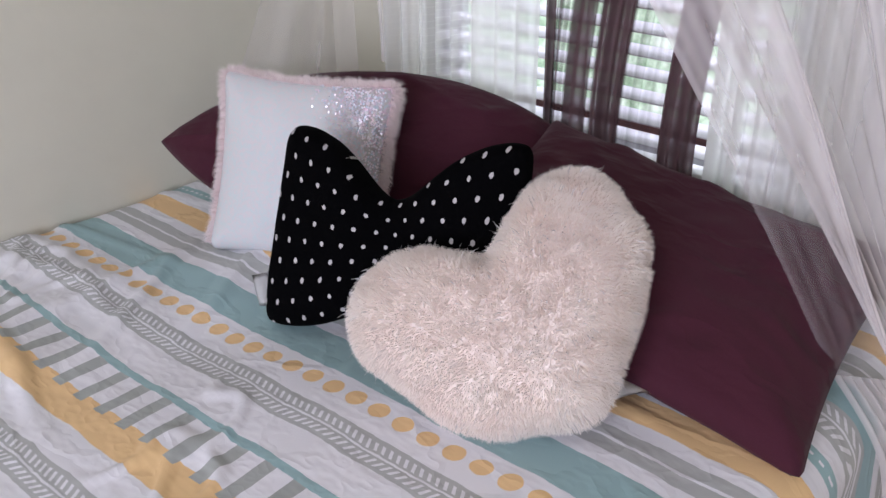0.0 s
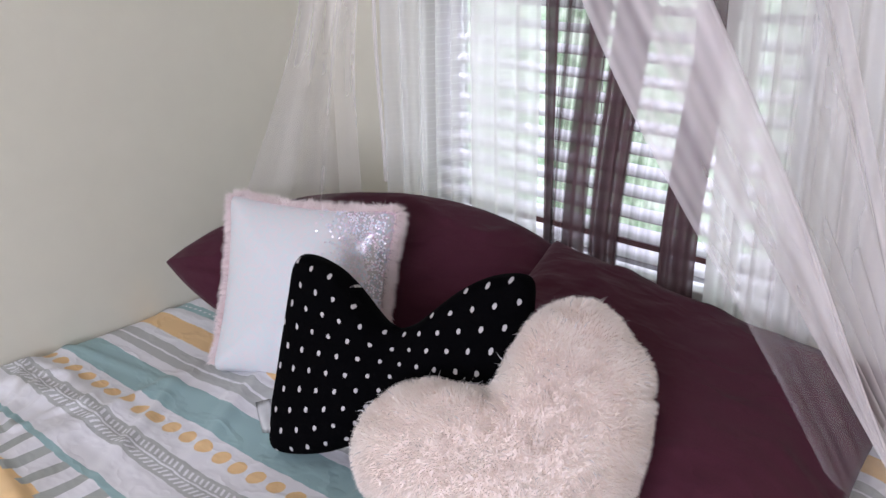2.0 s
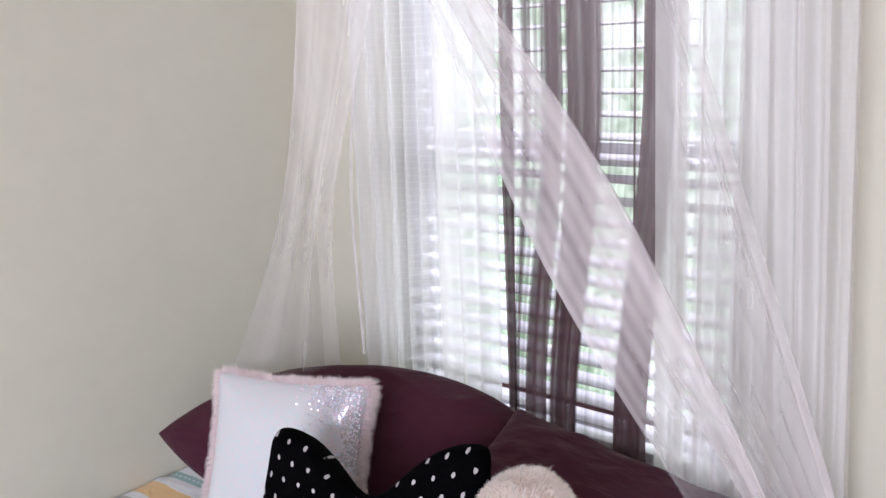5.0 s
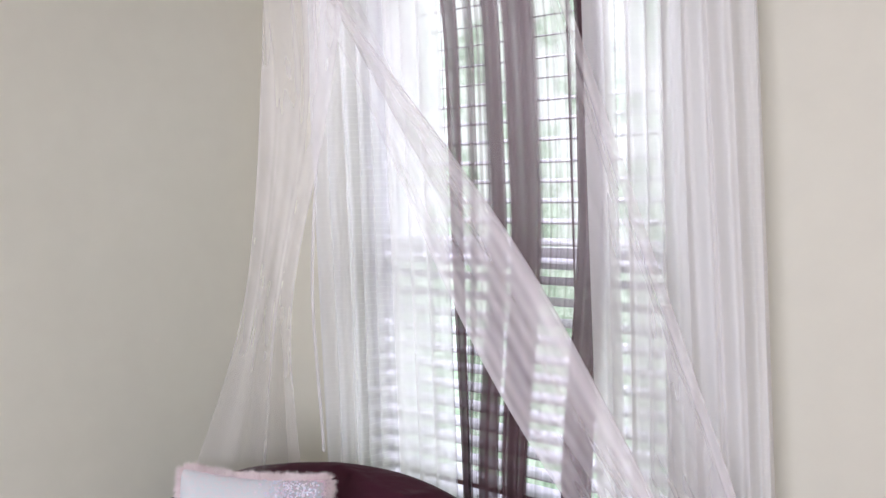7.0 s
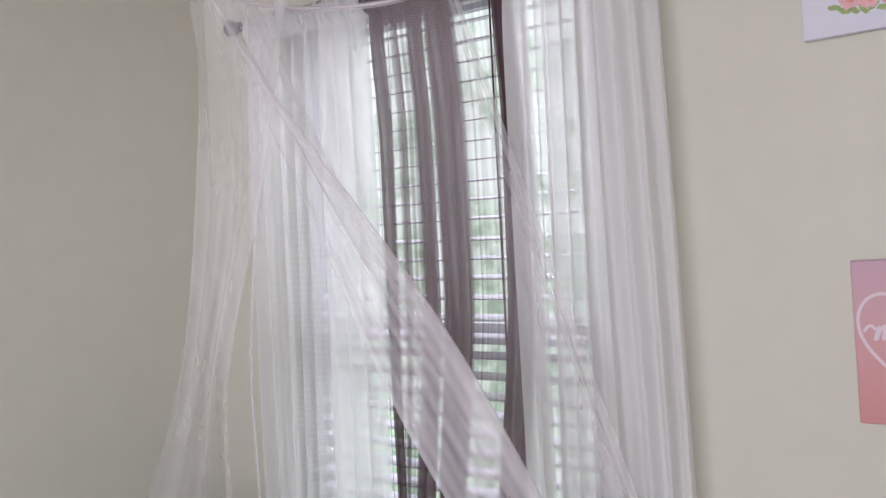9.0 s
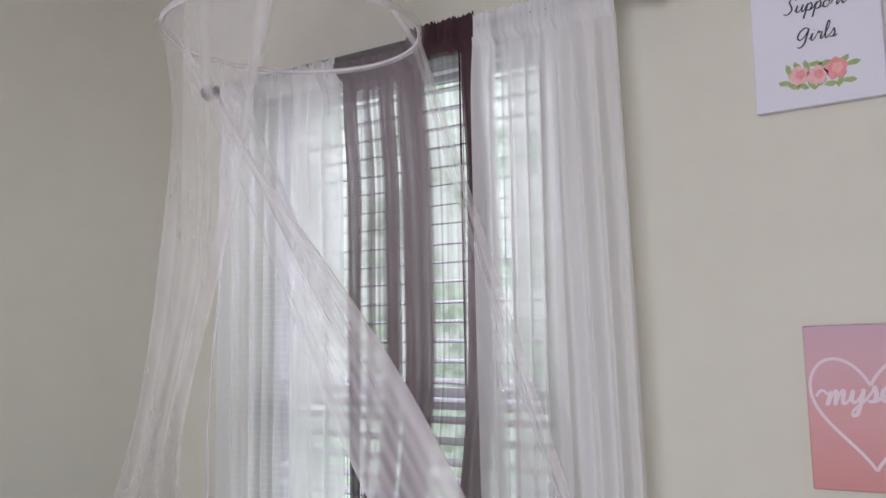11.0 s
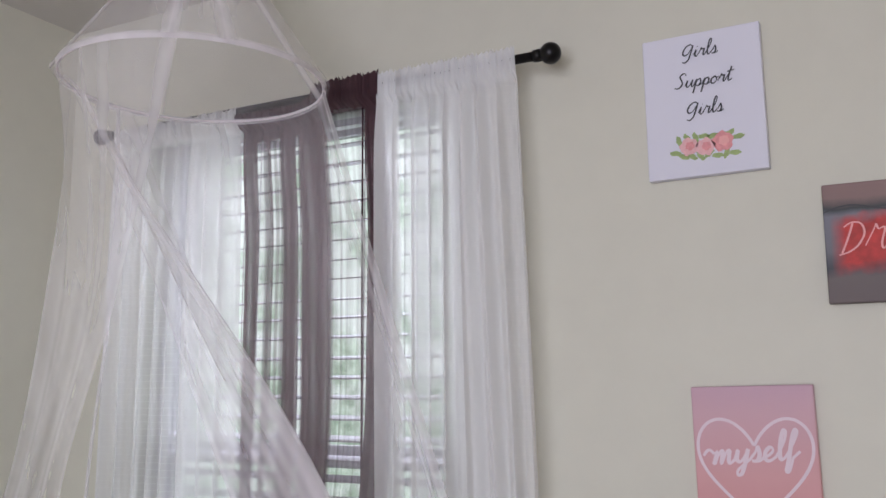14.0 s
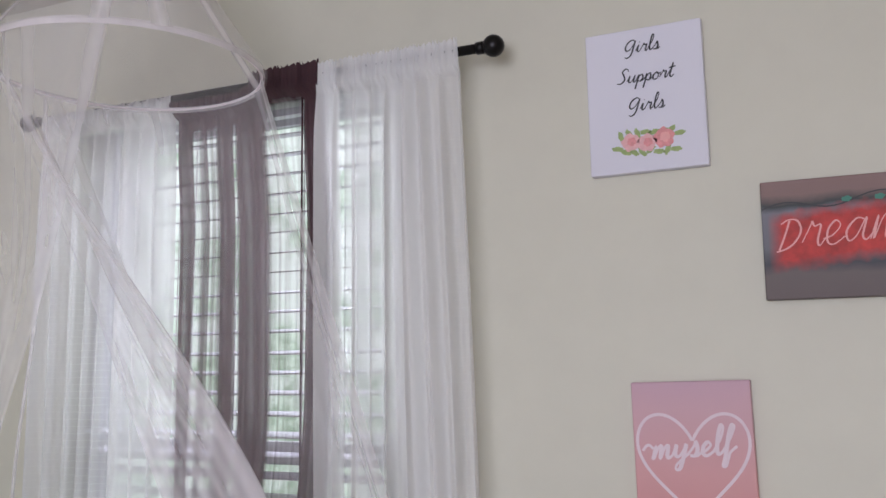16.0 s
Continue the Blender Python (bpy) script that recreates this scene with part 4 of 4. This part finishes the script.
def flat_blob(name, cx, cy, r, material, parent, seed, rx=1.0, rot=0.0, z=0.0006, wavy=0.15):
    rnd = random.Random(seed)
    ph = rnd.uniform(0, 6)
    bm = bmesh.new()
    vs = []
    for i in range(28):
        a = i / 28 * 6.283
        q = r * (1 + wavy * math.sin(5 * a + ph) * 0.6 + wavy * 0.4 * math.sin(9 * a))
        x, y = q * math.cos(a), q * rx * math.sin(a)
        vs.append(bm.verts.new((cx + x * math.cos(rot) - y * math.sin(rot), cy + x * math.sin(rot) + y * math.cos(rot), z)))
    bm.faces.new(vs)
    return part(name, bm, material, parent)


def stroke(name, pts, width, material, parent, z=0.0008, closed=False):
    bm = bmesh.new()
    n = len(pts)
    pairs = []
    for i, p in enumerate(pts):
        a, b = pts[(i - 1) % n] if closed or i else pts[i], pts[(i + 1) % n] if closed or i < n - 1 else pts[i]
        d = Vector((b[0] - a[0], b[1] - a[1])).normalized()
        s = Vector((-d.y, d.x)) * width / 2
        pairs.append((bm.verts.new((p[0] + s.x, p[1] + s.y, z)), bm.verts.new((p[0] - s.x, p[1] - s.y, z))))
    for i in range(n if closed else n - 1):
        a, b = pairs[i], pairs[(i + 1) % n]
        bm.faces.new((a[0], a[1], b[1], b[0]))
    return part(name, bm, material, parent)


def prints():
    g = canvas("canvas_print", 1.607, 1.822, 1.832, 2.106, canvas_material("white_canvas", [(0, (0.74, 0.73, 0.80)), (1, (0.78, 0.77, 0.84))]), "white canvas print lettered in black script over pink roses", 0.7)
    for word, x, y, w in (("Girls", -0.002, 0.090, 0.066), ("Support", 0.001, 0.033, 0.104), ("Girls", 0.001, -0.022, 0.067)):
        lettering(word, w, pose(x, y, 0.0008), M_INK, g, 0.029, 0.0023)
    for i, (x, y, r, m) in enumerate(((-0.030, -0.080, 0.0165, M_ROSE2), (0.0, -0.084, 0.0165, M_ROSE2), (0.031, -0.078, 0.0185, M_ROSE))):
        rose = flat_blob("rose", x, y, r, m, g, i, z=0.0009)
        flat_blob("rose_heart", x + 0.002, y + 0.001, r * 0.5, M_ROSE if m is M_ROSE2 else M_NEON, rose, i + 9, z=0.0013)
    rnd = random.Random(2)
    for i in range(16):
        x = -0.055 + 0.114 * i / 15
        y = -0.081 + (0.016 if i % 2 else -0.019) * (0.6 if i in (0, 15) else 1) + rnd.uniform(-0.003, 0.003)
        flat_blob("leaf", x, y, 0.0105, M_LEAF, g, 30 + i, 0.45, rnd.uniform(-0.7, 0.7) + (0.6 if i > 7 else 2.4), z=0.0005)

    p = canvas("canvas_print", 1.671, 1.874, 1.179, 1.453, canvas_material("pink_canvas", [(0, (0.62, 0.27, 0.25)), (0.45, (0.68, 0.36, 0.36)), (0.8, (0.64, 0.40, 0.44)), (1, (0.58, 0.38, 0.46))]), "pink shaded canvas print with a pale outlined heart", 1.2)
    half = []
    for i in range(46):
        t = 0.16 + (math.pi - 0.30) * i / 45
        half.append((0.0945 * math.sin(t) ** 2.4, 0.006 + 0.0062 * (13 * math.cos(t) - 5.5 * math.cos(2 * t) - 2 * math.cos(3 * t) - math.cos(4 * t))))
    pts = half + [(-x, y) for x, y in reversed(half)]
    stroke("heart_outline", pts, 0.0054, M_PALE, p, closed=True)
    lettering("myself", 0.142, pose(0.000, 0.0085, 0.0008, 0, 0, 4.5), M_PALE, p, 0.048, 0.0056)
    stroke("swash", [(-0.086 + 0.018 * i / 8, 0.018 + 0.010 * math.sin(0.35 * i)) for i in range(9)], 0.005, M_PALE, p)

    d = canvas("canvas_print", 1.905, 2.215, 1.588, 1.792, canvas_material("dusk_canvas", [(0, (0.13, 0.10, 0.095)), (0.30, (0.16, 0.13, 0.125)), (0.36, (0.06, 0.065, 0.075)), (0.45, (0.17, 0.17, 0.19)), (0.66, (0.20, 0.20, 0.23)), (0.70, (0.05, 0.06, 0.06)), (0.76, (0.26, 0.17, 0.155)), (1, (0.30, 0.19, 0.17))]), "dusky canvas print of a red neon sign on a metal board")
    n = Nodes("neon_canvas")
    base = d.data.materials[0].node_tree
    n.mat = d.data.materials[0]
    n.t, n.bsdf = base, base.nodes["Principled BSDF"]
    was = n.bsdf.inputs["Base Color"].links[0].from_socket
    sep = n.add("ShaderNodeSeparateXYZ")
    n.link(n.coords(), sep.inputs[0])
    mid = n.math("SUBTRACT", n.math("ABSOLUTE", n.math("SUBTRACT", sep.outputs["Y"], n.math("ADD", n.math("MULTIPLY", sep.outputs["X"], 0.09), 0.008))), n.math("MULTIPLY", n.noise(45.0), 0.028))
    red = n.math("MULTIPLY", n.ramp(mid, 0.040, 0.018), n.ramp(sep.outputs["X"], -0.146, -0.122))
    smudge = n.mix(n.ramp(n.noise(30.0, 5.0), 0.35, 0.65), (0.36, 0.035, 0.03), (0.66, 0.06, 0.05))
    n.link(n.mix(red, was, smudge), n.bsdf.inputs["Base Color"])
    lettering("Dream", 0.200, pose(-0.034, -0.013, 0.0014, 0, 0, 4.5), M_NEON, d, 0.056, 0.0026, 0.26, 1.5)
    stroke("painted_wire", [(-0.155 + 0.31 * i / 24, 0.053 + 0.008 * math.sin(i * 0.55) + 0.0008 * i) for i in range(25)], 0.0022, M_INK, d)
    for x in (-0.02, 0.03):
        flat_blob("green_clip", x, 0.062, 0.008, plain("green_print", (0.08, 0.25, 0.19), 0.7, bump=0), d, 80, 0.6, 0.1, z=0.0012)


prints()
